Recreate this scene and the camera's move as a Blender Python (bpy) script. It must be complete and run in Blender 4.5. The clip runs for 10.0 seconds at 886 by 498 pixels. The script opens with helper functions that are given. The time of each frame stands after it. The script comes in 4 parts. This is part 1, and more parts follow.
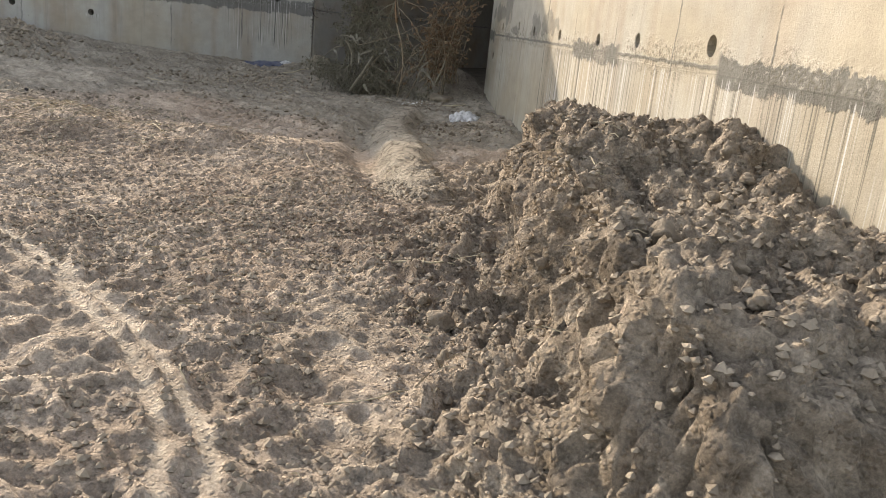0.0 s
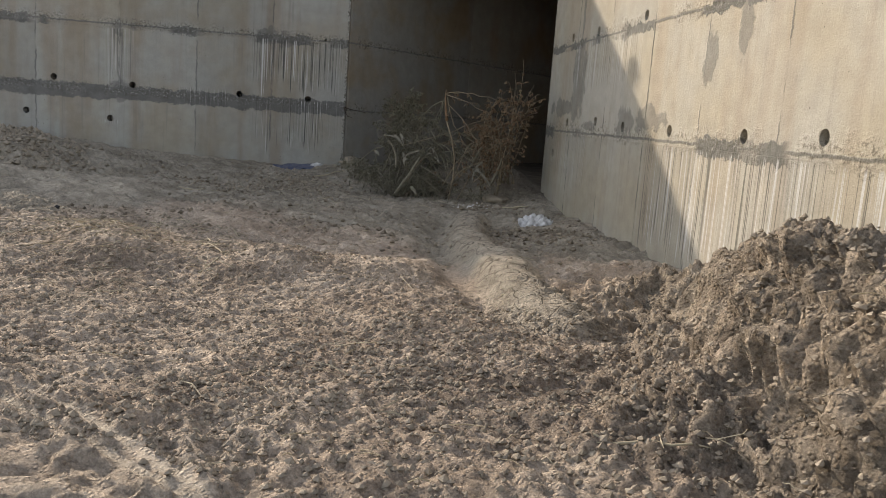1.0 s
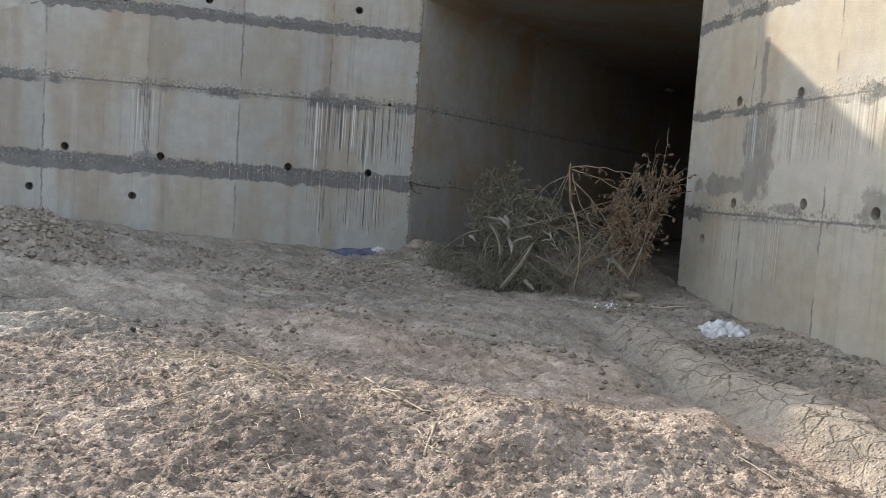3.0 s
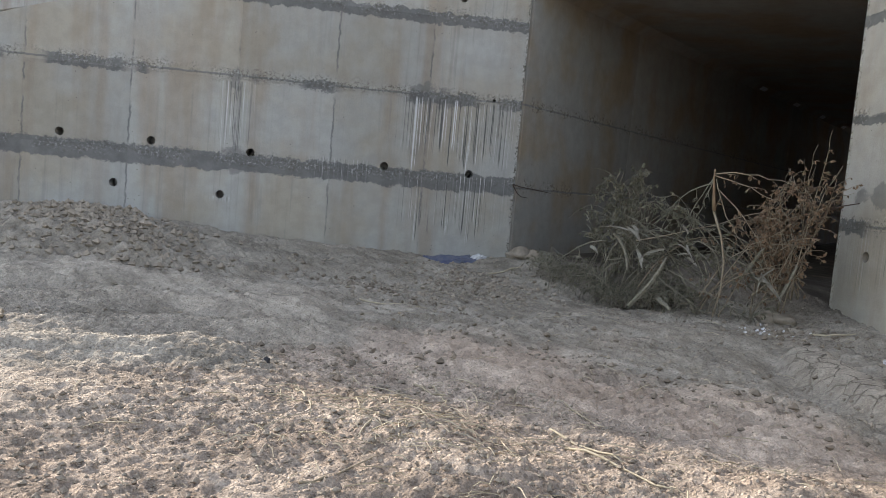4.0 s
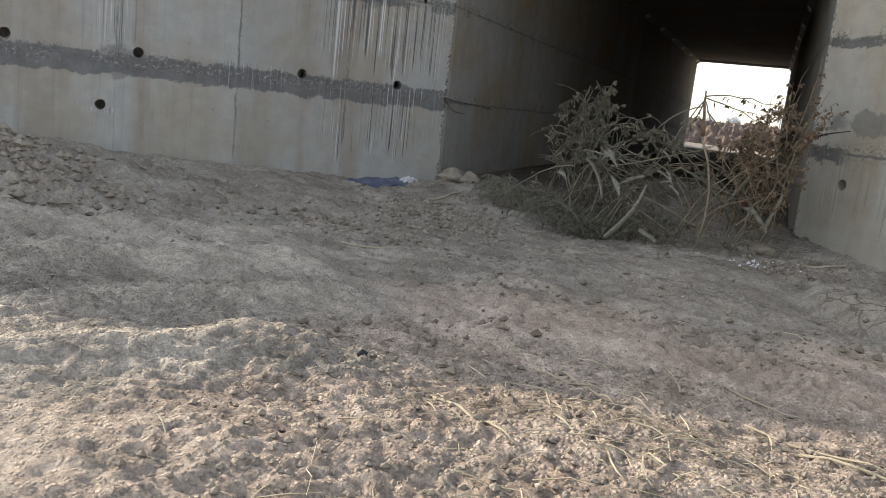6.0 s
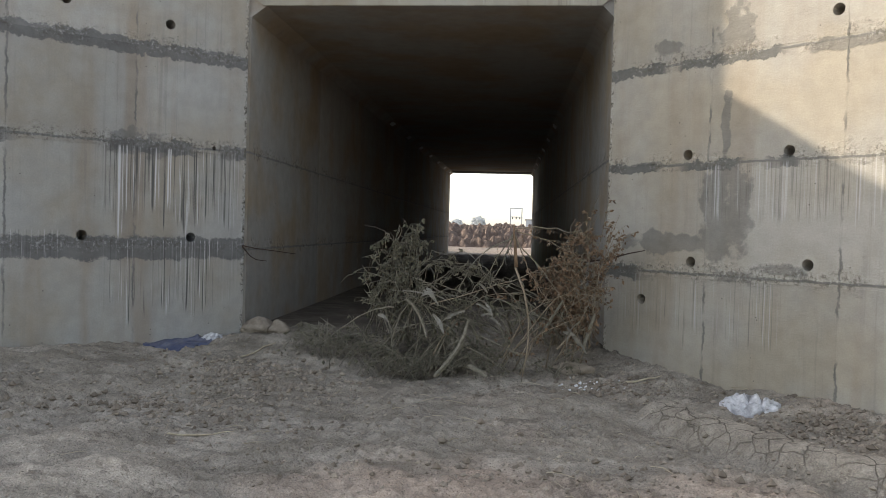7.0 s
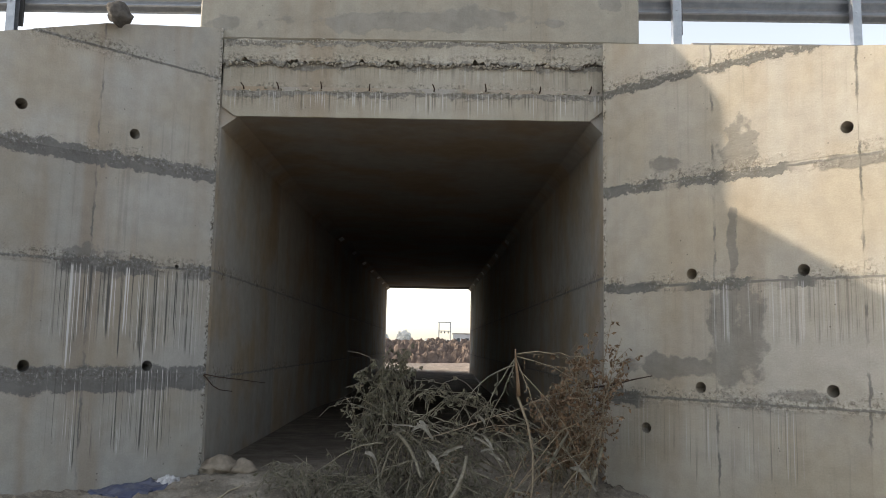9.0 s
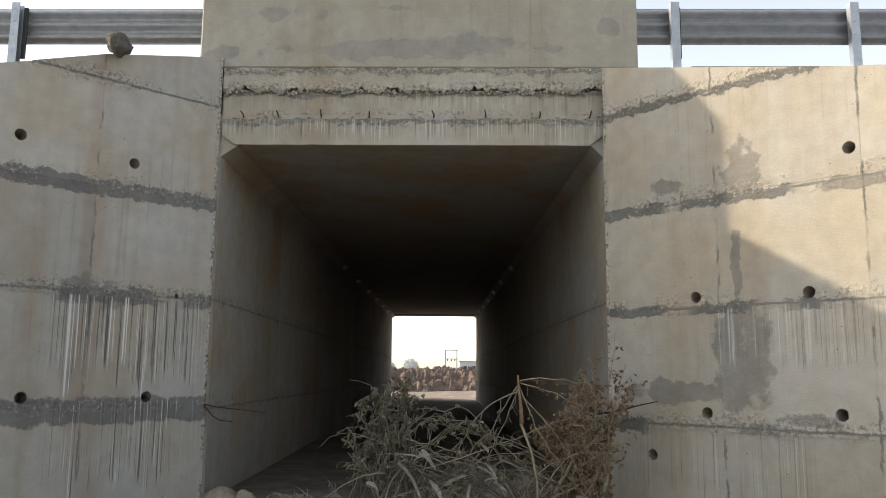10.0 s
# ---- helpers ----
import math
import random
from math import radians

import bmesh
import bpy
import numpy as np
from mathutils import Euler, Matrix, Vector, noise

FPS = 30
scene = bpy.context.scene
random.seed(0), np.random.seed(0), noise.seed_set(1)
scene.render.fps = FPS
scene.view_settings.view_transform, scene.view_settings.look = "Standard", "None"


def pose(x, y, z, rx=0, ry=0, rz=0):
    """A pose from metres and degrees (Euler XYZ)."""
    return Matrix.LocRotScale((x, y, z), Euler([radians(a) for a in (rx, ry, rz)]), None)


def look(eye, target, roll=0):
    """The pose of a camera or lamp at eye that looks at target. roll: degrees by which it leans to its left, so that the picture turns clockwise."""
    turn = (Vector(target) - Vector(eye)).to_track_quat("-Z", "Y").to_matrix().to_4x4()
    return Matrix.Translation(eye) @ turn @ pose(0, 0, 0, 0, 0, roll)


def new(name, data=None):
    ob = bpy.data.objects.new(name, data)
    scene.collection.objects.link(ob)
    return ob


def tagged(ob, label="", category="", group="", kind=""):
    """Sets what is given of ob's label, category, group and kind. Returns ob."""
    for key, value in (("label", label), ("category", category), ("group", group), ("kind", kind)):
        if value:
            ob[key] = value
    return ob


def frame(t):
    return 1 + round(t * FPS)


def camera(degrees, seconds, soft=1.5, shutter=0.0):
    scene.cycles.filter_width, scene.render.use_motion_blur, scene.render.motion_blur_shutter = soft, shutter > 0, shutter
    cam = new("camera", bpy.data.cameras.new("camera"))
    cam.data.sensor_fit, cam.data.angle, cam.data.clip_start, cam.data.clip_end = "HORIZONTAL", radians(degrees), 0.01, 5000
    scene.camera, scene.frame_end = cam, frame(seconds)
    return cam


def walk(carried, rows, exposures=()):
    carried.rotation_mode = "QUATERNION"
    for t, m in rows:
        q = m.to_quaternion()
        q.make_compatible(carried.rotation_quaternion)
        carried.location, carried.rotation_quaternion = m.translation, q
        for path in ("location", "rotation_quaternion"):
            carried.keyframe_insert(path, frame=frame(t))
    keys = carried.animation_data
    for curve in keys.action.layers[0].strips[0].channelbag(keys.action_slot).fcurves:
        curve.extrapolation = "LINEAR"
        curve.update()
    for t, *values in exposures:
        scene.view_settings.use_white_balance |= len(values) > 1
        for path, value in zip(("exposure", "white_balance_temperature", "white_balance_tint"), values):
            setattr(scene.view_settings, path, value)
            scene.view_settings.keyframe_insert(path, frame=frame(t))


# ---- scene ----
cam = camera(57.0, 10.0, soft=0.75)
PATH = [
    (0, (-0.257, 0.189, 1.526), (-1.446, 1.707, 0.993), 5.9),
    (0.5, (-1.154, 0.35, 1.562), (-2.31, 1.937, 1.183), 4.2),
    (1, (-1.904, 0.46, 1.488), (-3.112, 2.022, 1.171), 4.2),
    (1.5, (-2.808, 0.623, 1.45), (-3.952, 2.23, 1.12), 4.5),
    (2, (-3.587, 0.723, 1.438), (-4.859, 2.259, 1.29), 4.3),
    (2.5, (-4.357, 0.883, 1.426), (-5.466, 2.541, 1.288), 4.8),
    (2.7, (-4.698, 0.924, 1.448), (-5.82, 2.574, 1.309), 4.1),
    (3.8, (-6.248, 1.278, 1.506), (-7.417, 2.892, 1.333), 5.3),
    (4, (-6.524, 1.257, 1.506), (-7.728, 2.846, 1.341), 5.1),
    (4.5, (-7.142, 1.265, 1.53), (-8.328, 2.869, 1.386), 4.9),
    (5, (-7.83, 1.247, 1.517), (-8.998, 2.863, 1.367), 3.2),
    (5.5, (-8.366, 1.184, 1.473), (-9.517, 2.789, 1.158), 5.2),
    (6, (-8.839, 1.337, 1.498), (-9.571, 3.164, 1.145), 6.4),
    (6.2, (-8.998, 1.397, 1.6), (-9.598, 3.278, 1.278), 6.0),
    (7.3, (-9.728, 1.649, 1.838), (-9.866, 3.644, 1.867), 0.6),
    (7.5, (-9.807, 1.77, 1.853), (-9.936, 3.765, 1.899), 0.6),
    (8, (-10.013, 1.97, 1.859), (-10.103, 3.967, 1.914), 0.9),
    (8.5, (-10.278, 2.106, 1.897), (-10.295, 4.101, 2.036), 0.7),
    (9, (-10.352, 2.183, 1.924), (-10.377, 4.169, 2.16), 1.1),
    (9.5, (-10.314, 2.238, 1.925), (-10.353, 4.215, 2.228), 0.6),
    (10, (-10.299, 2.252, 1.916), (-10.339, 4.229, 2.219), 0.5),
]
EXPOSURES = [(t, stops, kelvin, 11) for t, stops, kelvin in ((0, 1.25, 7100), (0.5, 1.15, 6900), (1, 0.85, 6950), (1.5, 1.1, 6800), (2, 0.85, 6750), (2.5, 1.3, 6600), (4, 1.5, 6350), (5, 1.45, 6350), (6, 1.35, 6600), (7.5, 1.3, 6700), (8.5, 1.4, 6900), (9, 1.25, 6850), (10, 1.32, 7000))]
walk(cam, [(t, look(eye, target, roll)) for t, eye, target, roll in PATH], EXPOSURES)

# ---- world, sun ----
SUN_TO = Vector((-0.907, 0.193, 0.372)).normalized()
world = bpy.data.worlds.new("sky")
scene.world = world
world.use_nodes = True
wn = world.node_tree
sky = wn.nodes.new("ShaderNodeTexSky")
sky.sky_type = "NISHITA"
sky.sun_disc = False
sky.sun_elevation = radians(21.9)
sky.sun_rotation = radians(282)
sky.air_density, sky.dust_density, sky.ozone_density = 1.0, 1.2, 1.0
haze = wn.nodes.new("ShaderNodeHueSaturation")
haze.inputs["Saturation"].default_value = 0.5
wn.links.new(sky.outputs[0], haze.inputs["Color"])
wn.links.new(haze.outputs[0], wn.nodes["Background"].inputs[0])
wn.nodes["Background"].inputs[1].default_value = 0.15
sun_data = bpy.data.lights.new("sun", "SUN")
sun_data.energy, sun_data.angle, sun_data.color = 2.55, radians(0.8), (1.0, 0.89, 0.74)
sun = new("sun", sun_data)
sun.matrix_world = look((0, 0, 30), Vector((0, 0, 30)) - SUN_TO)


# ---- materials ----
class Graph:
    """A small builder for node materials."""

    def __init__(self, name, rough=0.9, metal=0.0):
        self.m = bpy.data.materials.new(name)
        self.m.use_nodes = True
        self.t = self.m.node_tree
        self.b = self.t.nodes["Principled BSDF"]
        self.b.inputs["Roughness"].default_value = rough
        self.b.inputs["Metallic"].default_value = metal
        self.b.inputs["Specular IOR Level"].default_value = 0.25
        self.co = self.t.nodes.new("ShaderNodeTexCoord").outputs["Object"]

    def put(self, sock, v):
        if isinstance(v, bpy.types.NodeSocket):
            self.t.links.new(v, sock)
        elif v is not None:
            if isinstance(v, tuple) and len(v) == 3 and sock.type == "RGBA":
                v = (*v, 1)
            sock.default_value = v

    def math(self, op, a, b=None, c=None, clamp=False):
        n = self.t.nodes.new("ShaderNodeMath")
        n.operation, n.use_clamp = op, clamp
        for i, v in enumerate((a, b, c)):
            self.put(n.inputs[i], v)
        return n.outputs[0]

    def scaled(self, co, sc, shift=(0, 0, 0)):
        n = self.t.nodes.new("ShaderNodeMapping")
        self.put(n.inputs["Vector"], co)
        n.inputs["Scale"].default_value = sc
        n.inputs["Location"].default_value = shift
        return n.outputs[0]

    def noise(self, scale, detail=4, rough=0.55, co=None, warp=0.0):
        n = self.t.nodes.new("ShaderNodeTexNoise")
        self.put(n.inputs["Vector"], co or self.co)
        n.inputs["Scale"].default_value = scale
        n.inputs["Detail"].default_value = detail
        n.inputs["Roughness"].default_value = rough
        n.inputs["Distortion"].default_value = warp
        return n.outputs["Fac"]

    def cells(self, scale, feature="F1", co=None):
        n = self.t.nodes.new("ShaderNodeTexVoronoi")
        n.feature = feature
        self.put(n.inputs["Vector"], co or self.co)
        n.inputs["Scale"].default_value = scale
        return n.outputs["Distance"]

    def ramp(self, v, lo, hi, a=0.0, b=1.0):
        n = self.t.nodes.new("ShaderNodeMapRange")
        n.interpolation_type = "SMOOTHSTEP"
        for i, x in enumerate((v, lo, hi, a, b)):
            self.put(n.inputs[i], x)
        return n.outputs[0]

    def mix(self, f, a, b, mode="MIX"):
        n = self.t.nodes.new("ShaderNodeMix")
        n.data_type, n.blend_type = "RGBA", mode
        self.put(n.inputs[0], f)
        self.put(n.inputs[6], a)
        self.put(n.inputs[7], b)
        return n.outputs[2]

    def value(self, col, v):
        n = self.t.nodes.new("ShaderNodeHueSaturation")
        self.put(n.inputs["Color"], col)
        self.put(n.inputs["Value"], v)
        return n.outputs[0]

    def attr(self, name):
        n = self.t.nodes.new("ShaderNodeAttribute")
        n.attribute_name = name
        return n.outputs["Fac"]

    def random(self):
        return self.t.nodes.new("ShaderNodeObjectInfo").outputs["Random"]

    def island(self):
        return self.t.nodes.new("ShaderNodeNewGeometry").outputs["Random Per Island"]

    def split(self):
        n = self.t.nodes.new("ShaderNodeSeparateXYZ")
        self.put(n.inputs[0], self.co)
        return n.outputs

    def done(self, col, height=None, strength=0.3, dist=0.02, rough=None):
        self.put(self.b.inputs["Base Color"], col)
        if rough is not None:
            self.put(self.b.inputs["Roughness"], rough)
        if height is not None:
            n = self.t.nodes.new("ShaderNodeBump")
            n.inputs["Strength"].default_value = strength
            n.inputs["Distance"].default_value = dist
            self.put(n.inputs["Height"], height)
            self.t.links.new(n.outputs[0], self.b.inputs["Normal"])
        return self.m


def concrete(name, pale, tan, mortar, lifts=(), patches=(), streaks=(), runs=0.5, joints=(), ends=()):
    """Weathered poured concrete: lift bands with ragged mortar, lime streaks, damp runs."""
    g = Graph(name, 0.93)
    u, d, z = g.split()
    col = g.mix(g.ramp(g.noise(0.8, 5), 0.38, 0.64), pale, tan)
    tall = g.noise(1.0, 4, 0.55, g.scaled(g.co, (1.9, 1.9, 0.22)))
    col = g.mix(g.ramp(tall, 0.47, 0.68, 0, min(0.6, runs * 1.9)), col, (tan[0] * 0.8, tan[1] * 0.7, tan[2] * 0.62))
    fine_run = g.noise(1.0, 3, 0.6, g.scaled(g.co, (15, 15, 0.45)))
    where = g.ramp(g.noise(0.55, 3), 0.42, 0.62)
    col = g.mix(g.math("MULTIPLY", g.ramp(fine_run, 0.54, 0.66), g.math("MULTIPLY", where, runs)), col, tuple(c * 0.5 for c in pale))
    mottle = g.noise(5, 6, 0.6)
    col = g.value(col, g.ramp(mottle, 0.3, 0.7, 0.92, 1.06))
    col = g.value(col, g.ramp(g.noise(60, 4, 0.7), 0.3, 0.7, 0.94, 1.05))
    edge = g.math("MULTIPLY_ADD", g.noise(5.5, 6, 0.7), 0.26, -0.13)
    blot = g.math("MULTIPLY_ADD", g.noise(2.6, 3), 3.2, -1.6)
    there = g.noise(1.0, 3, 0.5, g.scaled(g.co, (0.9, 0.9, 0.25), (3.1, 0, 0)))
    band = None
    for zl, w, gate in lifts:
        off = g.math("ABSOLUTE", g.math("ADD", g.math("SUBTRACT", z, zl - 0.02), edge))
        m = g.math("MULTIPLY", g.ramp(off, w * 0.75, w * 0.95, 1, 0), g.ramp(there, gate, gate + 0.07))
        line = g.ramp(g.math("ABSOLUTE", g.math("ADD", g.math("SUBTRACT", z, zl), g.math("MULTIPLY", edge, 0.2))), 0.006, 0.022, 0.9, 0)
        m = g.math("MAXIMUM", m, line)
        band = m if band is None else g.math("MAXIMUM", band, m)
    for pu, pz, ru, rz in patches:
        a = g.math("DIVIDE", g.math("SUBTRACT", u, pu), ru)
        b = g.math("DIVIDE", g.math("SUBTRACT", z, pz), rz)
        r = g.math("SQRT", g.math("ADD", g.math("MULTIPLY", a, a), g.math("MULTIPLY", b, b)))
        m = g.ramp(g.math("ADD", g.math("MULTIPLY_ADD", edge, 5.5, r), blot), 0.7, 1.02, 0.66, 0)
        band = m if band is None else g.math("MAXIMUM", band, m)
    for ju in joints:
        m = g.ramp(g.math("ABSOLUTE", g.math("MULTIPLY_ADD", edge, 0.4, g.math("SUBTRACT", u, ju))), 0.005, 0.018, 0.95, 0)
        m = g.math("MULTIPLY", m, g.ramp(g.noise(2.3, 3), 0.42, 0.56, 0.04, 0.9))
        band = m if band is None else g.math("MAXIMUM", band, m)
    if band is not None:
        dark = g.value(g.mix(g.noise(3, 3), mortar, tuple(c * 1.25 for c in mortar)), g.ramp(mottle, 0.3, 0.7, 0.85, 1.15))
        col = g.mix(g.math("MULTIPLY", band, 0.9), col, dark)
    lime = None
    for u0, u1, z0, z1, power in streaks:
        thin = g.noise(1.0, 4, 0.65, g.scaled(g.co, (36, 36, 0.3), (u0, 0, z0)))
        length = g.noise(1.0, 2, 0.5, g.scaled(g.co, (9, 9, 0.05), (z0, 0, 0)))
        span = g.math("MULTIPLY", g.ramp(u, u0 - 0.15, u0 + 0.15), g.ramp(u, u1 - 0.15, u1 + 0.15, 1, 0))
        low = g.math("MULTIPLY_ADD", length, 1.4 * (z1 - z0), z0 - 0.55 * (z1 - z0))
        fall = g.math("MULTIPLY", g.ramp(g.math("SUBTRACT", z, low), 0, 0.15), g.ramp(z, z1 - 0.02, z1 + 0.02, 1, 0))
        gate = g.ramp(g.noise(1.0, 4, 0.6, g.scaled(g.co, (3.4, 3.4, 0.5), (u1, 0, 0))), 0.3, 0.5)
        m = g.math("MULTIPLY", g.math("MULTIPLY", g.math("MULTIPLY", span, gate), fall), power)
        wet = g.math("MULTIPLY", m, g.ramp(thin, 0.37, 0.47, 1.0, 0))
        col = g.mix(wet, col, tuple(c * 0.3 for c in pale))
        m = g.math("MULTIPLY", m, g.ramp(thin, 0.56, 0.64))
        lime = m if lime is None else g.math("MAXIMUM", lime, m)
    if lime is not None:
        col = g.mix(lime, col, (0.57, 0.57, 0.57))
    spall = None
    for zl, w, gate in lifts:
        near = g.ramp(g.math("ABSOLUTE", g.math("MULTIPLY_ADD", edge, 1.6, g.math("SUBTRACT", z, zl + 0.03))), 0.02, 0.13, 1, 0)
        spall = near if spall is None else g.math("MAXIMUM", spall, near)
    if ends:
        for eu in ends:
            near = g.ramp(g.math("ABSOLUTE", g.math("MULTIPLY_ADD", edge, 0.35, g.math("SUBTRACT", u, eu))), 0.012, 0.06, 1.6, 0)
            spall = g.math("MAXIMUM", spall, near)
    if spall is not None:
        spall = g.math("MULTIPLY", spall, g.ramp(g.noise(1.7, 3), 0.36, 0.5))
        chips = g.noise(24, 5, 0.7)
        col = g.mix(g.math("MULTIPLY", spall, g.ramp(chips, 0.5, 0.6, 0, 0.75)), col, tuple(c * 0.35 for c in tan))
        col = g.mix(g.math("MULTIPLY", spall, g.ramp(chips, 0.36, 0.46, 0.5, 0)), col, tuple(min(1, c * 1.35) for c in pale))
    blot2 = g.ramp(g.noise(2.2, 6, 0.7, g.scaled(g.co, (1, 1, 1), (7, 3, 1))), 0.6, 0.7, 0, 0.16)
    col = g.mix(blot2, col, tuple(c * 0.6 for c in pale))
    holes = g.math("MULTIPLY", g.ramp(g.cells(9), 0.05, 0.09, 0.7, 0), g.ramp(g.noise(2.3, 2), 0.5, 0.6))
    col = g.mix(holes, col, tuple(c * 0.3 for c in tan))
    pits = g.ramp(g.cells(26), 0.05, 0.16)
    col = g.value(col, g.math("MULTIPLY_ADD", g.random(), 0.2, 0.9))
    h = g.math("ADD", g.noise(38, 6, 0.7), g.math("ADD", g.math("MULTIPLY", pits, 0.35), g.math("MULTIPLY", fine_run, 0.5)))
    if band is not None:
        if spall is not None:
            h = g.math("ADD", h, g.math("MULTIPLY", spall, g.math("MULTIPLY", chips, 5.0)))
        h = g.math("ADD", h, g.math("MULTIPLY", band, g.math("MULTIPLY_ADD", g.noise(20, 4), 1.6, 0.2)))
    return g.done(col, h, 0.45, 0.012)


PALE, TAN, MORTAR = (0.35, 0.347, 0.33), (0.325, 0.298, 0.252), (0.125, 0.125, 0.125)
LEFT_JOINTS = (0, 1.4, 2.77, 4.15, 5.6, 7.02, 8.4, 9.6)
RIGHT_JOINTS = (0, 1.36, 2.8, 4.2, 5.52, 6.9, 8.28, 9.7, 11.8)
LEFT_LIFTS, RIGHT_LIFTS = (-0.6, 1.57, 2.69, 3.89, 5.07), (-0.6, 1.38, 2.64, 3.77, 4.94)
# base tones carry light: shade greyed into the left wing, sun warmed into the right
m_left = concrete("shade_toned_wing_concrete", PALE, TAN, MORTAR,
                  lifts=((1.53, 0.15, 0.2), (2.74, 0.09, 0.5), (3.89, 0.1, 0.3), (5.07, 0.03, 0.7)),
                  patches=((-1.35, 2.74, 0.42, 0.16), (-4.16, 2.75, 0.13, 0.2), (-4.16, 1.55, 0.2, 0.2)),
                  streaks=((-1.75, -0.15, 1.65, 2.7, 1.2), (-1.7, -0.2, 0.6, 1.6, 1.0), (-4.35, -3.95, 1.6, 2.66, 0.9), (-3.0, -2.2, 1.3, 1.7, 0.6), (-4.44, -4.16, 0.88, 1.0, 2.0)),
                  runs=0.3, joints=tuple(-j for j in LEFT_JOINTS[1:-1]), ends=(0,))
m_right = concrete("sun_toned_wing_concrete", (0.40, 0.38, 0.335), (0.385, 0.345, 0.275), (0.12, 0.12, 0.112),
                   lifts=((1.42, 0.1, 0.5), (2.62, 0.06, 0.4), (3.74, 0.07, 0.45), (4.92, 0.05, 0.3)),
                   patches=((1.62, 3.98, 0.2, 0.3), (0.85, 3.95, 0.28, 0.1), (1.55, 3.0, 0.06, 0.4), (1.6, 2.1, 0.3, 0.5), (1.75, 1.42, 0.4, 0.1), (0.8, 1.75, 0.42, 0.14), (0.6, 2.62, 0.5, 0.05), (3.6, 1.6, 0.4, 0.16), (4.3, 1.62, 0.4, 0.14), (3.3, 2.6, 0.2, 0.1), (2.9, 3.7, 0.5, 0.07), (3.9, 3.1, 0.25, 0.2), (5.6, 2.2, 0.14, 0.28), (6.2, 2.3, 0.12, 0.3), (2.2, 1.5, 0.35, 0.08)),
                   streaks=((0.3, 2.2, 0.6, 1.38, 0.5), (1.3, 3.9, 1.9, 2.6, 0.5), (4.3, 11.5, 0.2, 1.36, 0.95)),
                   runs=0.2, joints=RIGHT_JOINTS[1:-1], ends=(0,))
m_head = concrete("headwall_concrete", (0.40, 0.38, 0.33), (0.36, 0.33, 0.27), (0.2, 0.195, 0.18),
                  lifts=((4.93, 0.035, 0.3), (5.3, 0.045, 0.32), (5.56, 0.03, 0.35)),
                  streaks=((-13.1, -8.6, 4.62, 4.93, 0.75), (-13.1, -8.6, 5.0, 5.3, 0.35)), runs=0.5)
m_parapet = concrete("parapet_plaster", (0.36, 0.345, 0.30), (0.34, 0.315, 0.265), (0.2, 0.2, 0.19),
                     patches=((-12.6, 6.32, 0.3, 0.1), (-12.0, 6.3, 0.1, 0.12), (-11.1, 6.38, 0.2, 0.05), (-8.45, 6.15, 0.15, 0.14), (-11.0, 5.85, 1.4, 0.12), (-10.0, 5.9, 0.35, 0.12), (-13.2, 5.8, 0.2, 0.1), (-9.2, 5.85, 0.2, 0.07)), runs=0.25)
m_box = concrete("culvert_concrete", (0.34, 0.33, 0.31), (0.33, 0.27, 0.20), (0.17, 0.17, 0.17),
                 lifts=((1.5, 0.012, 0.75), (2.75, 0.012, 0.75)), runs=0.08)
m_kerb = concrete("kerb_concrete", (0.36, 0.36, 0.35), (0.32, 0.31, 0.29), (0.15, 0.15, 0.15))


def soil():
    g = Graph("dry_soil", 0.97)
    clay_shade, pile, grit = g.attr("clay_shade"), g.attr("heap"), g.attr("grit")
    warm = g.mix(g.ramp(g.noise(1.6, 5), 0.35, 0.65), (0.46, 0.38, 0.308), (0.34, 0.27, 0.212))
    # grey serves for real clay and as a painted tone for the shaded earth
    grey = g.mix(g.ramp(g.noise(2.2, 5), 0.35, 0.65), (0.335, 0.3, 0.25), (0.25, 0.22, 0.178))
    col = g.mix(g.ramp(g.math("ADD", clay_shade, g.math("MULTIPLY_ADD", g.noise(1.3, 4), 0.9, -0.45)), 0.3, 0.7), warm, grey)
    crumb = g.mix(g.ramp(g.noise(5, 5), 0.4, 0.65), (0.25, 0.208, 0.165), (0.36, 0.305, 0.245))
    col = g.mix(pile, col, crumb)
    # shade in the culvert and under the brush, painted dark over brown earth
    col = g.mix(g.math("MULTIPLY", g.attr("mouth_shade"), g.ramp(g.noise(2.4, 4), 0.3, 0.6, 0.6, 1.0)), col, (0.13, 0.11, 0.09))
    col = g.mix(g.math("MULTIPLY", g.attr("loam"), g.ramp(g.noise(2.1, 5, 0.65), 0.36, 0.58, 0.15, 0.9)), col, (0.225, 0.18, 0.145))
    col = g.mix(g.math("MULTIPLY", g.attr("track"), g.ramp(g.noise(6, 4), 0.3, 0.6, 0.35, 0.9)), col, (0.45, 0.395, 0.325))
    damp = g.ramp(g.noise(0.7, 4, 0.6, g.scaled(g.co, (1, 1, 1), (5, 2, 0))), 0.56, 0.68, 0, 0.35)
    col = g.mix(damp, col, (0.20, 0.17, 0.135))
    drift = g.noise(1.0, 6, 0.6, g.scaled(g.co, (1.6, 4.5, 2.0)))
    col = g.value(col, g.ramp(drift, 0.3, 0.7, 0.78, 1.2))
    speck = g.ramp(g.noise(16, 9, 0.8), 0.3, 0.7, -0.42, 0.36)
    col = g.value(col, g.math("MULTIPLY_ADD", speck, g.math("MULTIPLY_ADD", grit, 0.5, 0.5), 1.0))
    dots = g.math("MULTIPLY", g.ramp(g.noise(9, 3, 0.5), 0.62, 0.68, 0, 0.5), g.math("SUBTRACT", 1.0, grit))
    col = g.mix(dots, col, (0.15, 0.125, 0.1))
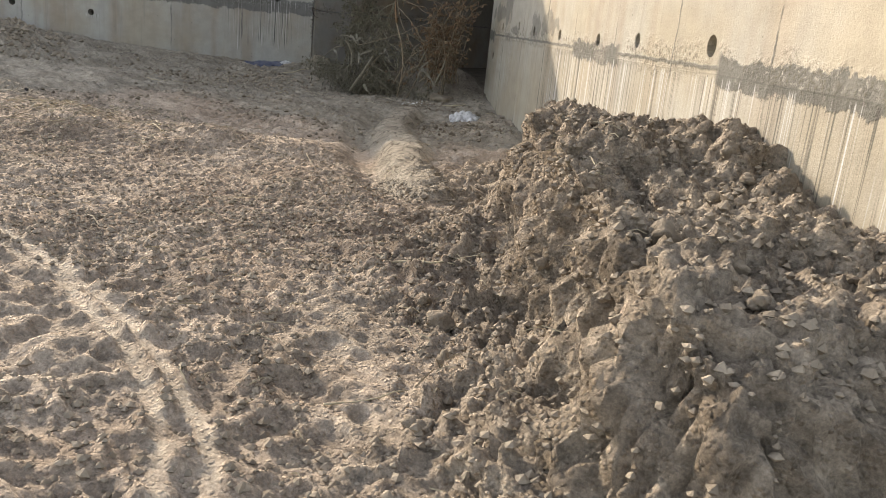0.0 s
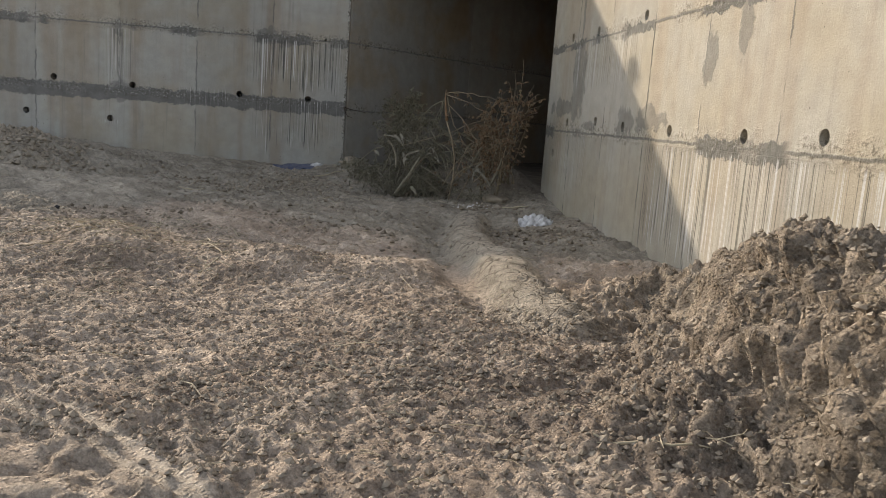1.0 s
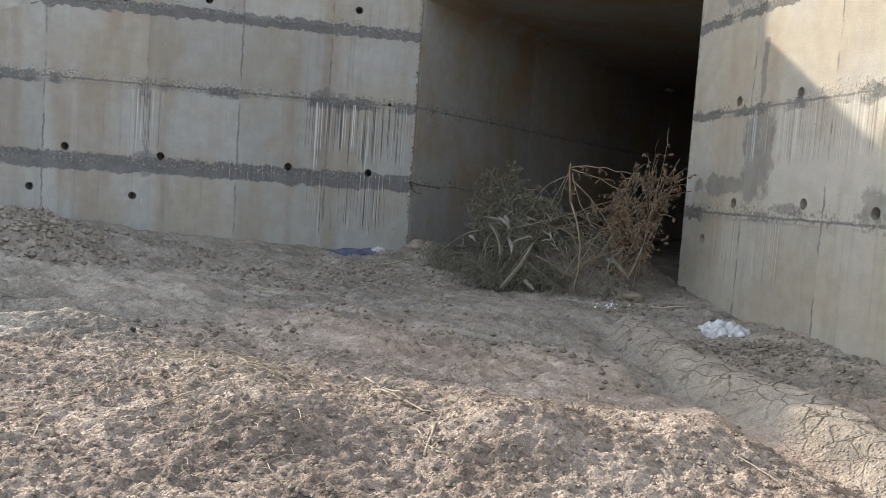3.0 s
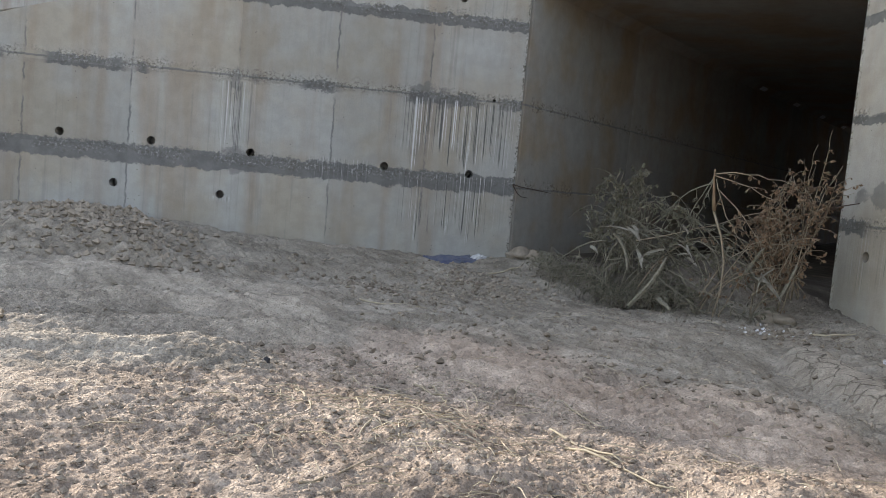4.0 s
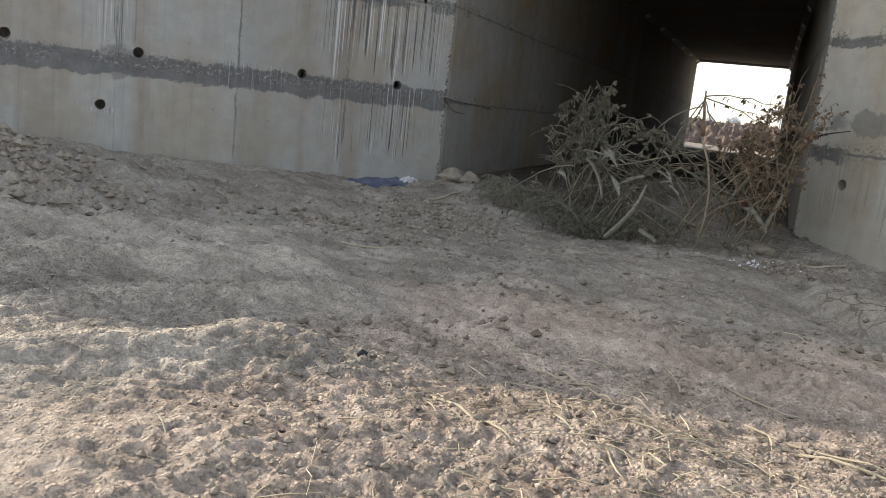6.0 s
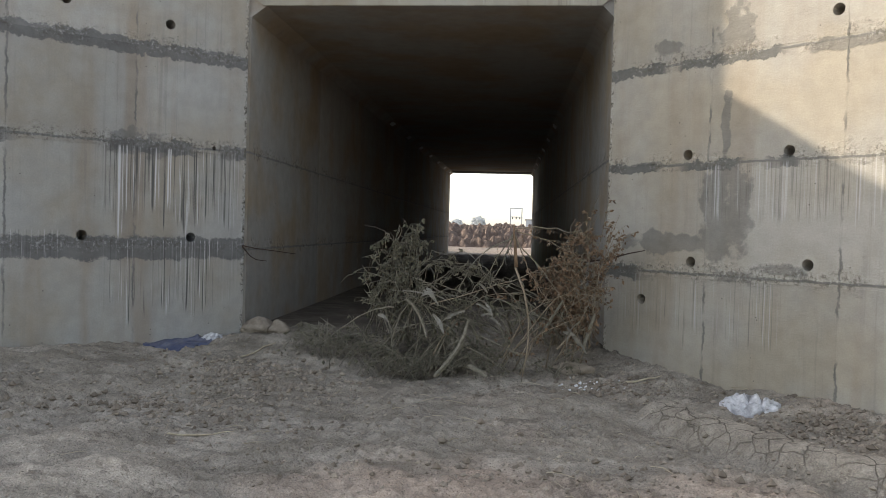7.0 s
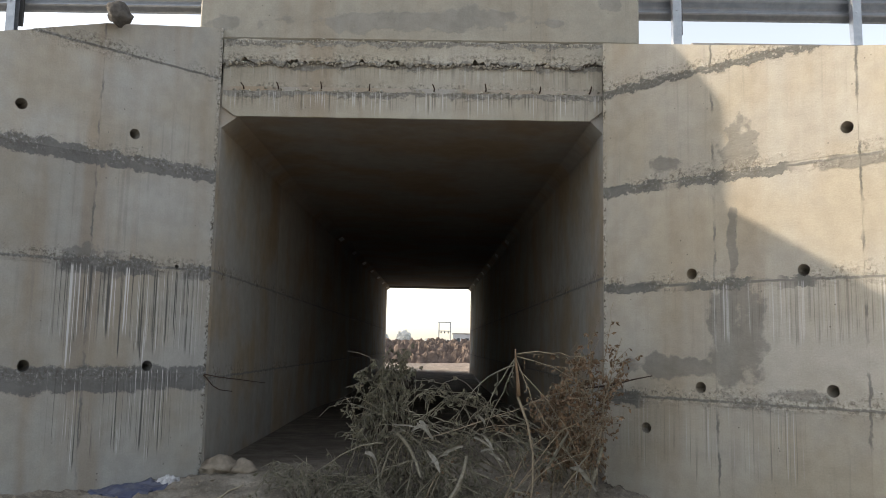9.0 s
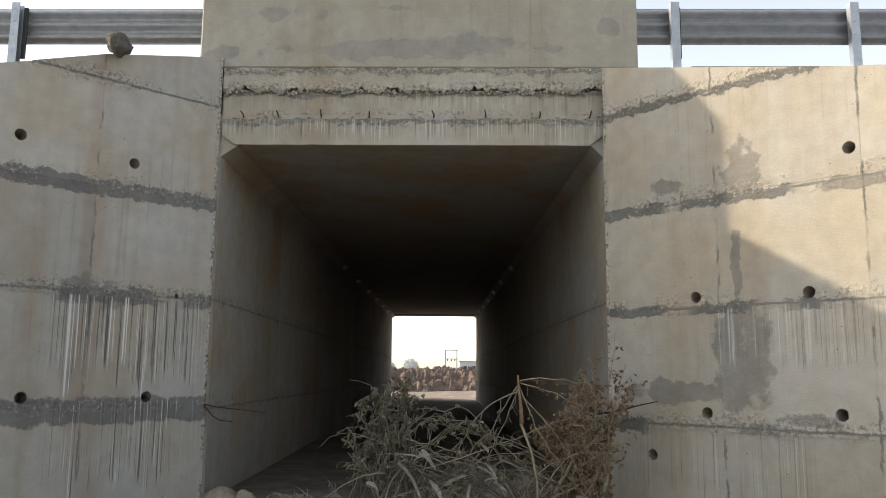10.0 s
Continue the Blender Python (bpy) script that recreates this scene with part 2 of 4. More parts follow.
    col = g.value(col, g.ramp(g.noise(75, 5, 0.75), 0.3, 0.7, 0.76, 1.22))
    warp = g.t.nodes.new("ShaderNodeVectorMath")
    warp.operation = "MULTIPLY_ADD"
    wob = g.t.nodes.new("ShaderNodeTexNoise")
    wob.inputs["Scale"].default_value = 3.0
    g.put(wob.inputs["Vector"], g.co)
    g.put(warp.inputs[0], wob.outputs["Color"])
    warp.inputs[1].default_value = (0.25, 0.25, 0.25)
    g.put(warp.inputs[2], g.co)
    crack = g.ramp(g.cells(5.2, "DISTANCE_TO_EDGE", warp.outputs[0]), 0.0, 0.05, 1, 0)
    crack = g.math("MULTIPLY", crack, g.math("MULTIPLY", g.attr("cracks"), g.ramp(g.noise(1.9, 3), 0.3, 0.48)))
    col = g.mix(g.math("MULTIPLY", crack, 0.9), col, (0.07, 0.057, 0.045))
    h = g.math("ADD", g.noise(26, 8, 0.72), g.math("MULTIPLY", g.noise(90, 5, 0.7), 0.4))
    h = g.math("SUBTRACT", h, g.math("MULTIPLY", crack, 1.2))
    h = g.math("ADD", h, g.math("MULTIPLY", g.ramp(g.cells(38), 0.1, 0.5, 1, 0), 0.8))
    h = g.math("MULTIPLY", h, g.math("MULTIPLY_ADD", grit, 0.7, 0.3))
    return g.done(col, h, 0.75, 0.04)


def plain(name, a, b, scale=20, rough=0.85, metal=0.0, bump=0.2, spread=0.0, dist=0.004):
    g = Graph(name, rough, metal)
    col = g.mix(g.ramp(g.noise(scale, 6, 0.65), 0.3, 0.7), a, b)
    if spread:
        col = g.value(col, g.math("MULTIPLY_ADD", g.island(), spread, 1 - spread / 2))
    return g.done(col, g.noise(scale * 3, 5, 0.7), bump, dist)


m_soil = soil()
m_clod = plain("soil_clod", (0.36, 0.31, 0.25), (0.25, 0.212, 0.167), 11, 0.97, bump=0.8, spread=0.4, dist=0.02)
m_heapclod = plain("heap_clod", (0.34, 0.29, 0.235), (0.22, 0.185, 0.145), 14, 0.97, bump=1.0, dist=0.03)
m_darkclod = plain("damp_clod", (0.25, 0.21, 0.165), (0.165, 0.135, 0.105), 9, 0.97, bump=0.6, spread=0.5, dist=0.015)
m_stone = plain("rough_stone", (0.30, 0.28, 0.25), (0.17, 0.155, 0.135), 12, 0.9, bump=0.6, dist=0.015)
m_darkstone = plain("dark_rough_stone", (0.13, 0.12, 0.11), (0.07, 0.065, 0.06), 14, 0.95, bump=0.9, dist=0.02)
m_bark = plain("dry_bark", (0.30, 0.25, 0.18), (0.19, 0.155, 0.11), 30, 0.85, spread=0.5)
m_greybark = plain("grey_dry_stem", (0.235, 0.215, 0.165), (0.13, 0.12, 0.09), 30, 0.85, spread=0.5)
m_split = plain("split_wood", (0.25, 0.17, 0.105), (0.16, 0.105, 0.065), 14, 0.8)
m_husk = plain("dry_husk", (0.29, 0.272, 0.23), (0.17, 0.16, 0.13), 16, 0.75, spread=0.3)
m_leaf = plain("withered_leaf", (0.165, 0.152, 0.105), (0.09, 0.086, 0.06), 10, 0.8, spread=0.7)
m_redleaf = plain("brown_leaf", (0.22, 0.145, 0.09), (0.13, 0.085, 0.052), 10, 0.8, spread=0.7)
m_straw = plain("straw", (0.45, 0.395, 0.29), (0.32, 0.275, 0.195), 12, 0.8, spread=0.4)
m_white = plain("white_plastic", (0.78, 0.78, 0.78), (0.55, 0.56, 0.58), 7, 0.45, bump=0.3, dist=0.01)
m_bag = plain("dusty_white_plastic", (0.75, 0.75, 0.76), (0.3, 0.3, 0.31), 9, 0.5, bump=0.5, dist=0.02)
m_blue = plain("blue_plastic", (0.075, 0.09, 0.16), (0.15, 0.155, 0.19), 8, 0.5, bump=0.4, dist=0.01)
m_zinc = plain("galvanised_steel", (0.42, 0.44, 0.47), (0.32, 0.345, 0.375), 8, 0.42, 0.75, bump=0.05)
m_black = plain("black_rubber", (0.03, 0.03, 0.035), (0.05, 0.05, 0.05), 10, 0.7)
m_asphalt = plain("asphalt", (0.05, 0.05, 0.05), (0.065, 0.063, 0.06), 40, 0.9)
m_earth = plain("embankment_earth", (0.25, 0.2, 0.14), (0.17, 0.14, 0.1), 2, 0.97, bump=0.6, dist=0.05)
m_spoil = plain("spoil_earth", (0.21, 0.158, 0.128), (0.105, 0.08, 0.066), 2.2, 0.97, bump=0.8, dist=0.06)
m_render = plain("pale_render", (0.52, 0.54, 0.56), (0.45, 0.47, 0.5), 0.6, 0.9)
m_glass = plain("dark_window", (0.05, 0.055, 0.06), (0.07, 0.075, 0.08), 3, 0.2)
# haze of the distance is put into the leaf colour as pale blue-grey
m_crown = plain("haze_painted_foliage", (0.66, 0.69, 0.7), (0.56, 0.59, 0.6), 0.8, 0.9)
m_mortar = plain("pale_mortar", (0.5, 0.475, 0.42), (0.38, 0.36, 0.31), 25, 0.95, bump=0.6, spread=0.4)
m_rust = plain("rusty_steel", (0.09, 0.06, 0.045), (0.05, 0.035, 0.03), 40, 0.8, 0.3)


# ---- mesh helpers ----
def mesh_object(name, verts, faces, material, smooth=False):
    me = bpy.data.meshes.new(name)
    me.from_pydata(verts, [], faces)
    me.materials.append(material)
    if smooth:
        me.polygons.foreach_set("use_smooth", [True] * len(me.polygons))
    me.update()
    return new(name, me)


def part(name, bm, material, parent=None, label="", smooth=False):
    me = bpy.data.meshes.new(name)
    bmesh.ops.recalc_face_normals(bm, faces=bm.faces)
    bm.to_mesh(me)
    bm.free()
    me.materials.append(material)
    if smooth:
        me.polygons.foreach_set("use_smooth", [True] * len(me.polygons))
    ob = new(name, me)
    if parent:
        ob.parent = parent
    if label:
        ob["label"] = label
    return ob


def add_box(bm, lo, hi, bevel=0.0):
    c = [(a + b) / 2 for a, b in zip(lo, hi)]
    s = [b - a for a, b in zip(lo, hi)]
    geo = bmesh.ops.create_cube(bm, size=1, matrix=Matrix.Translation(c) @ Matrix.Diagonal((*s, 1)))
    if bevel:
        edges = list({e for v in geo["verts"] for e in v.link_edges})
        bmesh.ops.bevel(bm, geom=edges, offset=bevel, segments=1, affect="EDGES")
    return bm


def box(lo, hi, bevel=0.0):
    return add_box(bmesh.new(), lo, hi, bevel)


def prism(outline, depth0, depth1, holes=()):
    """A plate in the x-z plane from y = depth0 to depth1, with round holes (x, z, r) through it."""
    bm = bmesh.new()
    loops = [[(x, z) for x, z in outline]]
    for hx, hz, r in holes:
        loops.append([(hx + r * math.cos(a), hz + r * math.sin(a)) for a in (2 * math.pi * k / 14 for k in range(14))])
    fronts = []
    for loop in loops:
        vs = [bm.verts.new((x, depth0, z)) for x, z in loop]
        fronts.append([bm.edges.new((vs[i], vs[(i + 1) % len(vs)])) for i in range(len(vs))])
    edges = [e for loop in fronts for e in loop]
    bmesh.ops.triangle_fill(bm, use_beauty=True, use_dissolve=False, edges=edges)
    out = bmesh.ops.extrude_face_region(bm, geom=list(bm.faces), use_keep_orig=True)
    moved = [v for v in out["geom"] if isinstance(v, bmesh.types.BMVert)]
    bmesh.ops.translate(bm, verts=moved, vec=(0, depth1 - depth0, 0))
    return bm


def tube_data(points, radii, sides, verts, faces):
    """Appends a tapered tube along points to verts and faces."""
    pts = [Vector(p) for p in points]
    start = len(verts)
    ref = Vector((0.31, 0.52, 0.8))
    for i, p in enumerate(pts):
        way = (pts[min(i + 1, len(pts) - 1)] - pts[max(i - 1, 0)]).normalized()
        a = way.cross(ref)
        a = a.normalized() if a.length > 1e-4 else way.orthogonal().normalized()
        b = way.cross(a)
        for k in range(sides):
            t = 2 * math.pi * k / sides
            verts.append(tuple(p + (a * math.cos(t) + b * math.sin(t)) * radii[i]))
    for i in range(len(pts) - 1):
        for k in range(sides):
            n = (k + 1) % sides
            faces.append((start + i * sides + k, start + i * sides + n, start + (i + 1) * sides + n, start + (i + 1) * sides + k))
    faces.append(tuple(start + k for k in reversed(range(sides))))
    faces.append(tuple(start + (len(pts) - 1) * sides + k for k in range(sides)))


def lump(radius, seed, flat=0.7, detail=2, rough=0.35):
    """An irregular stone or clod."""
    bm = bmesh.new()
    bmesh.ops.create_icosphere(bm, subdivisions=detail, radius=1)
    for v in bm.verts:
        q = v.co * 1.3 + Vector((seed * 7.3, seed * 3.1, seed))
        f = 1 + rough * noise.noise(q) + rough * 0.5 * noise.noise(q * 2.7)
        v.co = Vector((v.co.x * f, v.co.y * f * 0.85, v.co.z * f * flat)) * radius
    return bm


# ---- ground shape ----
RNG = np.random.default_rng(5)
TABLE = RNG.random((256, 256))


def lattice(x, y):
    xi, yi = np.floor(x).astype(int), np.floor(y).astype(int)
    fx, fy = x - xi, y - yi
    fx, fy = fx * fx * (3 - 2 * fx), fy * fy * (3 - 2 * fy)
    a, b = TABLE[xi % 256, yi % 256], TABLE[(xi + 1) % 256, yi % 256]
    c, d = TABLE[xi % 256, (yi + 1) % 256], TABLE[(xi + 1) % 256, (yi + 1) % 256]
    return (a + (b - a) * fx) * (1 - fy) + (c + (d - c) * fx) * fy - 0.5


def fbm(x, y, scale, octaves=4, gain=0.5, ridged=False):
    total, amp = 0, 1.0
    for o in range(octaves):
        k = scale * 2.07 ** o
        v = lattice(x * k * 0.8 + y * k * 0.6 + 17.3 * o, -x * k * 0.6 + y * k * 0.8 + 9.1 * o)
        total = total + amp * ((0.25 - np.abs(v)) * 2 if ridged else v)
        amp *= gain
    return total


def clods(x, y, scale, shift=0):
    """Rounded lumps of random size, packed side by side: 0 between them, up to about 0.6 on top."""
    x, y = x * scale + shift * 3.7, y * scale + shift * 1.9
    xi, yi = np.floor(x).astype(int), np.floor(y).astype(int)
    best = np.zeros(np.shape(x))
    for dx in (-1, 0, 1):
        for dy in (-1, 0, 1):
            cx, cy = xi + dx, yi + dy
            jx, jy, jr = TABLE[cx % 256, cy % 256], TABLE[(cx + 91) % 256, (cy + 37) % 256], TABLE[(cx + 29) % 256, (cy + 171) % 256]
            r = 0.3 + 0.45 * jr
            d = ((x - cx - jx) ** 2 + (y - cy - jy) ** 2) / r ** 2
            best = np.maximum(best, np.sqrt(np.clip(1 - d, 0, 1)) * r)
    return best


def smooth(a, b, x):
    t = np.clip((x - a) / (b - a), 0, 1)
    return t * t * (3 - 2 * t)


def hill(x, y, cx, cy, sx, sy, turn=0.0):
    c, s = math.cos(radians(turn)), math.sin(radians(turn))
    u, v = (x - cx) * c + (y - cy) * s, -(x - cx) * s + (y - cy) * c
    return np.exp(-(u / sx) ** 2 - (v / sy) ** 2)


def strip(x, y, points):
    """The distance to a polyline."""
    best = np.full(np.shape(x), 1e9)
    for (ax, ay), (bx, by) in zip(points, points[1:]):
        t = np.clip(((x - ax) * (bx - ax) + (y - ay) * (by - ay)) / ((bx - ax) ** 2 + (by - ay) ** 2), 0, 1)
        best = np.minimum(best, np.hypot(x - ax - t * (bx - ax), y - ay - t * (by - ay)))
    return best


BERM = ((-8.25, 9.2), (-7.85, 8.64), (-7.3, 7.9), (-6.6, 7.2), (-5.7, 6.33), (-5.2, 5.92), (-4.5, 5.45))
TRACK_A = ((-6.9, 2.05), (-5.98, 2.23), (-5.4, 2.29), (-4.5, 2.24), (-3.69, 2.12), (-3.11, 1.98), (-2.48, 1.77), (-1.6, 1.2))
TRACK_B = ((-6.6, 1.95), (-5.72, 2.11), (-4.89, 2.15), (-4.35, 2.16), (-3.84, 2.03), (-3.27, 1.92), (-2.67, 1.7), (-2.2, 1.4))
RIDGES = ((((-12.5, 2.6), (-12.05, 3.15), (-11.82, 3.86), (-11.3, 4.4), (-10.9, 4.75)), 0.2),
          (((-13.1, 3.5), (-12.7, 4.13), (-12.3, 4.75), (-11.97, 5.25), (-11.4, 5.8)), 0.12),
          (((-14.3, 3.9), (-13.95, 4.4), (-13.5, 4.95), (-12.9, 5.7), (-12.2, 6.4)), 0.14),
          (((-15.0, 4.6), (-14.4, 5.6), (-13.6, 6.4), (-12.8, 7.1)), 0.1))


def heap_mask(x, y):
    """How far the crumbled soil heap along the right wing wall covers a place, and its height there."""
    s = (x + 8.62) * 0.7105 - (y - 11.54) * 0.7037
    d = -(x + 8.62) * 0.7037 - (y - 11.54) * 0.7105
    edge = 1.28 + 0.5 * fbm(x, y, 1.1, 3) - 0.6 * smooth(8.8, 6.6, s) + 0.2 * smooth(10.6, 11.6, s)
    s = s + 0.3 * fbm(x + 9, y, 1.6, 3)
    crest = np.interp(s, [5.7, 6.5, 7.3, 8.1, 9.1, 9.6, 10.3, 11.0, 11.8, 12.0, 12.25, 12.9, 13.3], [0, 0.33, 0.55, 0.82, 1.08, 1.02, 0.86, 0.84, 0.76, 0.62, 0.3, 0.22, 0])
    rise = 0.27 * smooth(0.85, 0.1, d - edge) + 0.73 * smooth(0.13, -0.24, d - edge)
    cover = smooth(0.95, 0.3, d - edge) * smooth(5.6, 6.6, s) * smooth(13.5, 12.8, s)
    return cover, crest * rise


def soil_shape(x, y):
    """Height of the ground, with the shares of clay and shade-toned earth, heap and cracked mud."""
    to_left = (x + 13.17) * 0.71 - (y - 11.70) * 0.704
    to_right = -(x + 8.62) * 0.7037 - (y - 11.54) * 0.7105
    near = smooth(24, 15, np.hypot(x + 9, y - 5))
    z = 0.03 + 0.07 * smooth(4.2, 7.0, y) + 0.4 * smooth(13, 47, y) + 0.05 * smooth(-7.6, -9.6, x) * smooth(13, 9, y) * smooth(2, 4, y)
    z = z + 0.28 * np.exp(-(np.clip(to_left, 0, 9) / 1.5) ** 2) * near + 0.16 * np.exp(-(np.clip(to_right, 0, 9) / 1.0) ** 2) * near * smooth(13.5, 11.5, y)
    z = z + 0.38 * hill(x, y, -15.9, 6.2, 1.5, 1.1, 40) + 0.25 * hill(x, y, -17.4, 6.9, 2.0, 1.2, 45)
    silted = 0 * x
    for line, high in RIDGES:
        off = strip(x + 0.16 * fbm(x, y, 1.6, 3), y + 0.16 * fbm(x + 50, y, 1.6, 3), line)
        z = z + 0.75 * high * np.exp(-(off / 0.42) ** 2) + 0.25 * high * np.exp(-(off / 0.14) ** 2)
        silted = np.maximum(silted, np.exp(-(off / 0.42) ** 2))
    mound = hill(x, y, -15.6, 6.3, 1.9, 1.4, 40)
    z = z + mound * (0.1 * clods(x, y, 3.4, 11) + 0.08 * clods(x, y, 7.5, 12))
    z = z + 0.19 * hill(x, y, -7.35, 5.1, 0.62, 0.5, 20) + 0.15 * hill(x, y, -6.55, 5.75, 0.5, 0.5) + 0.15 * hill(x, y, -8.45, 4.35, 0.5, 0.4)
    z = z + 0.12 * hill(x, y, -9.4, 4.6, 0.75, 0.45) + 0.1 * hill(x, y, -10.7, 3.6, 0.7, 0.4, 40) - 0.05 * hill(x, y, -7.75, 4.75, 0.2, 0.6, 20)
    z = z + 0.06 * hill(x, y, -5.1, 4.7, 0.9, 0.7)
    z = z + 0.62 * hill(x, y, -9.9, 11.75, 1.15, 0.5) + 0.12 * hill(x, y, -12.3, 11.3, 0.8, 0.4) + 0.08 * smooth(11, 13, y) * smooth(52, 48, y)
    z = z - 0.05 * hill(x, y, -10.3, 1.2, 2.0, 1.0)
    wob = 0.07 * fbm(x, y, 1.2, 3)
    berm = strip(x + wob, y + wob, BERM)
    z = z + 0.15 * np.exp(-(berm / 0.23) ** 4) - 0.08 * np.exp(-((strip(x + 0.3, y + 0.26, BERM)) / 0.2) ** 2)
    cover, height = heap_mask(x, y)
    near = smooth(22, 13, np.hypot(x + 8, y - 5))
    heap = cover * near
    height = height * near
    height = height - 0.25 * hill(x, y, -1.95, 3.7, 0.16, 0.1, -38) * cover
    z = z * (1 - 0.6 * heap) + height
    # crumbs, hoof marks and clods
    fine = smooth(-19.5, -17.5, x) * smooth(1.9, 0.4, x) * smooth(-0.6, 0.95, y) * smooth(13.0, 11.6, y)
    trampled = smooth(6.6, 5.4, y - 0.12 * (x + 7)) * near * (1 - heap) * (1 - 0.75 * hill(x, y, -12.3, 3.0, 1.5, 1.1))
    calm = fine * near * (1 - heap) * (1 - 0.8 * np.exp(-(berm / 0.3) ** 2))
    z = z + calm * 0.05 * fbm(x, y, 1.3, 3)
    wx, wy = x + 0.06 * fbm(x, y, 5, 2), y + 0.06 * fbm(x + 31, y, 5, 2)
    hoof = np.clip(smooth(-5.9, -4.6, x) * smooth(3.3, 2.4, y) + 0.22 * smooth(0.05, 0.3, fbm(x, y, 0.7, 2)), 0, 1)
    pit = clods(wx, wy, 6.2, 2)
    z = z + trampled * calm * (0.035 * fbm(x, y, 2.6, 3) - hoof * 0.05 * pit + hoof * 0.012 * smooth(0.12, 0.0, pit) + (1 - 0.6 * hoof) * (0.024 * clods(wx, wy, 15, 3) + 0.024 * clods(wx, wy, 26, 6)) + 0.022 * fbm(x, y, 20, 2))
    z = z + (calm - trampled * calm) * (0.035 * fbm(x, y, 6, 3, 0.6) + 0.05 * clods(wx, wy, 13, 4) * smooth(-0.05, 0.3, fbm(x, y + 40, 1.3, 3)) + 0.03 * clods(wx, wy, 24, 9) * smooth(-0.1, 0.3, fbm(x + 20, y, 1.1, 3)) + 0.012 * fbm(x, y, 18, 2) + 0.1 * fbm(x * 0.5 + y * 0.25, y * 1.3 - x * 0.6, 1.6, 4, 0.55))
    z = z + heap * 0.16 * fbm(x, y, 1.7, 2)
    z = z + fine * near * 0.01 * fbm(x, y, 24, 2)
    hx, hy = wx * 0.796 - wy * 0.605, wx * 0.605 + wy * 0.796 + 0.9 * height
    rough = fine * heap * (0.1 * clods(hx, hy, 2.6, 5) * smooth(-0.1, 0.25, fbm(x, y, 1.4, 2)) + 0.09 * clods(hx, hy, 6.0, 6) * smooth(-0.25, 0.2, fbm(x + 4, y, 1.7, 2)) + 0.065 * clods(hx, hy, 11, 7) + 0.055 * clods(hx, hy, 18, 8) + 0.04 * clods(hx + 5, hy, 27, 9) + 0.09 * fbm(hx, hy, 5, 5, 0.62) - 0.1)
    rut = np.minimum(strip(x, y, TRACK_A), strip(x, y, TRACK_B))
    flat = smooth(0.048, 0.022, rut) * (1 - heap)
    z = z * (1 - 0.75 * flat) + flat * 0.75 * (0.02 + 0.02 * np.sin(rut * 60)) + 0.018 * np.exp(-((rut - 0.06) / 0.02) ** 2) * (1 - heap)
    far = 1 - smooth(30, 18, np.hypot(x + 9, y - 5))
    z = z + far * 0.25 * fbm(x, y, 0.15, 3)
    pale = 0.4 * hill(x, y, -4.2, 1.8, 2.2, 0.75, 3) + 0.7 * hill(x, y, -2.95, 2.95, 0.5, 0.24, -35) + 0.5 * hill(x, y, -2.0, 2.3, 0.5, 0.3, -35) + 0.85 * silted * smooth(-10.4, -11.2, x) + 0.8 * hill(x, y, -12.0, 2.9, 1.4, 0.8, 30) + 0.7 * np.exp(-(berm / 0.2) ** 2)
    track = np.clip(np.maximum(flat, pale * (1 - heap)), 0, 1)
    loam = np.clip(1.2 * hill(x, y, -3.9, 4.1, 1.3, 0.8, -35) + 0.6 * hill(x, y, -8.0, 3.6, 0.9, 0.5, 10) + 0.8 * hill(x, y, -8.0, 4.6, 0.35, 0.9, 20) + smooth(47, 50, y), 0, 1)
    # where shade is painted in: the culvert floor and the mound under the brush
    mouth_shade = np.maximum(smooth(11.75, 12.7, y), smooth(10.9, 11.6, y + 0.15 * fbm(x, y, 2.0, 2)) * smooth(-12.6, -11.4, x)) * smooth(48.5, 43, y)
    grit = np.clip(trampled + heap, 0, 1) * (1 - 0.7 * flat)
    # clay on ridges, west side and berm; last term tones the earth in shade
    clay_shade = np.clip(silted + smooth(-10.5, -13, x) + 0.9 * np.exp(-(berm / 0.35) ** 2) + 0.7 * smooth(6.2, 8.0, y - 0.12 * (x + 7)) * smooth(22, 14, y), 0, 1)
    cracks = np.clip(np.exp(-(berm / 0.26) ** 2) + 0.2 * silted + 0.15 * hill(x, y, -12.2, 3.0, 1.6, 1.0), 0, 1) * (1 - heap)
    return z, clay_shade, heap, cracks, rough, track, grit, mouth_shade, loam


def at_ground(x, y):
    r = soil_shape(np.array([x]), np.array([y]))
    return float(r[0][0] + r[4][0])


def graded(lo, hi, step, reach_lo, reach_hi):
    """Even steps from lo to hi, then ever longer ones to both far ends."""
    mid = list(np.arange(lo, hi, step))
    def run(start, end):
        out, d, v = [], step, start
        while abs(v - start) < abs(end - start):
            d *= 1.22
            v += d if end > start else -d
            out.append(v)
        return out
    return np.array(list(reversed(run(mid[0], reach_lo))) + mid + run(mid[-1], reach_hi))


def build_ground():
    gx, gy = graded(-17.2, 0.4, 0.021, -1500, 1500), graded(1.0, 11.6, 0.021, -1500, 1800)
    x, y = np.meshgrid(gx, gy)
    z, clay_shade, heap, cracks, rough, track, grit, mouth_shade, loam = soil_shape(x.ravel(), y.ravel())
    nx, ny = len(gx), len(gy)
    slope_y, slope_x = np.gradient(z.reshape(ny, nx), gy, gx)
    slope_x, slope_y = np.clip(slope_x, -2, 2), np.clip(slope_y, -2, 2)
    size = np.sqrt(1 + slope_x ** 2 + slope_y ** 2)
    rough = rough.reshape(ny, nx)
    x, y, z = x - rough * slope_x / size, y - rough * slope_y / size, z + (rough / size).ravel()
    me = bpy.data.meshes.new("ground")
    me.vertices.add(nx * ny)
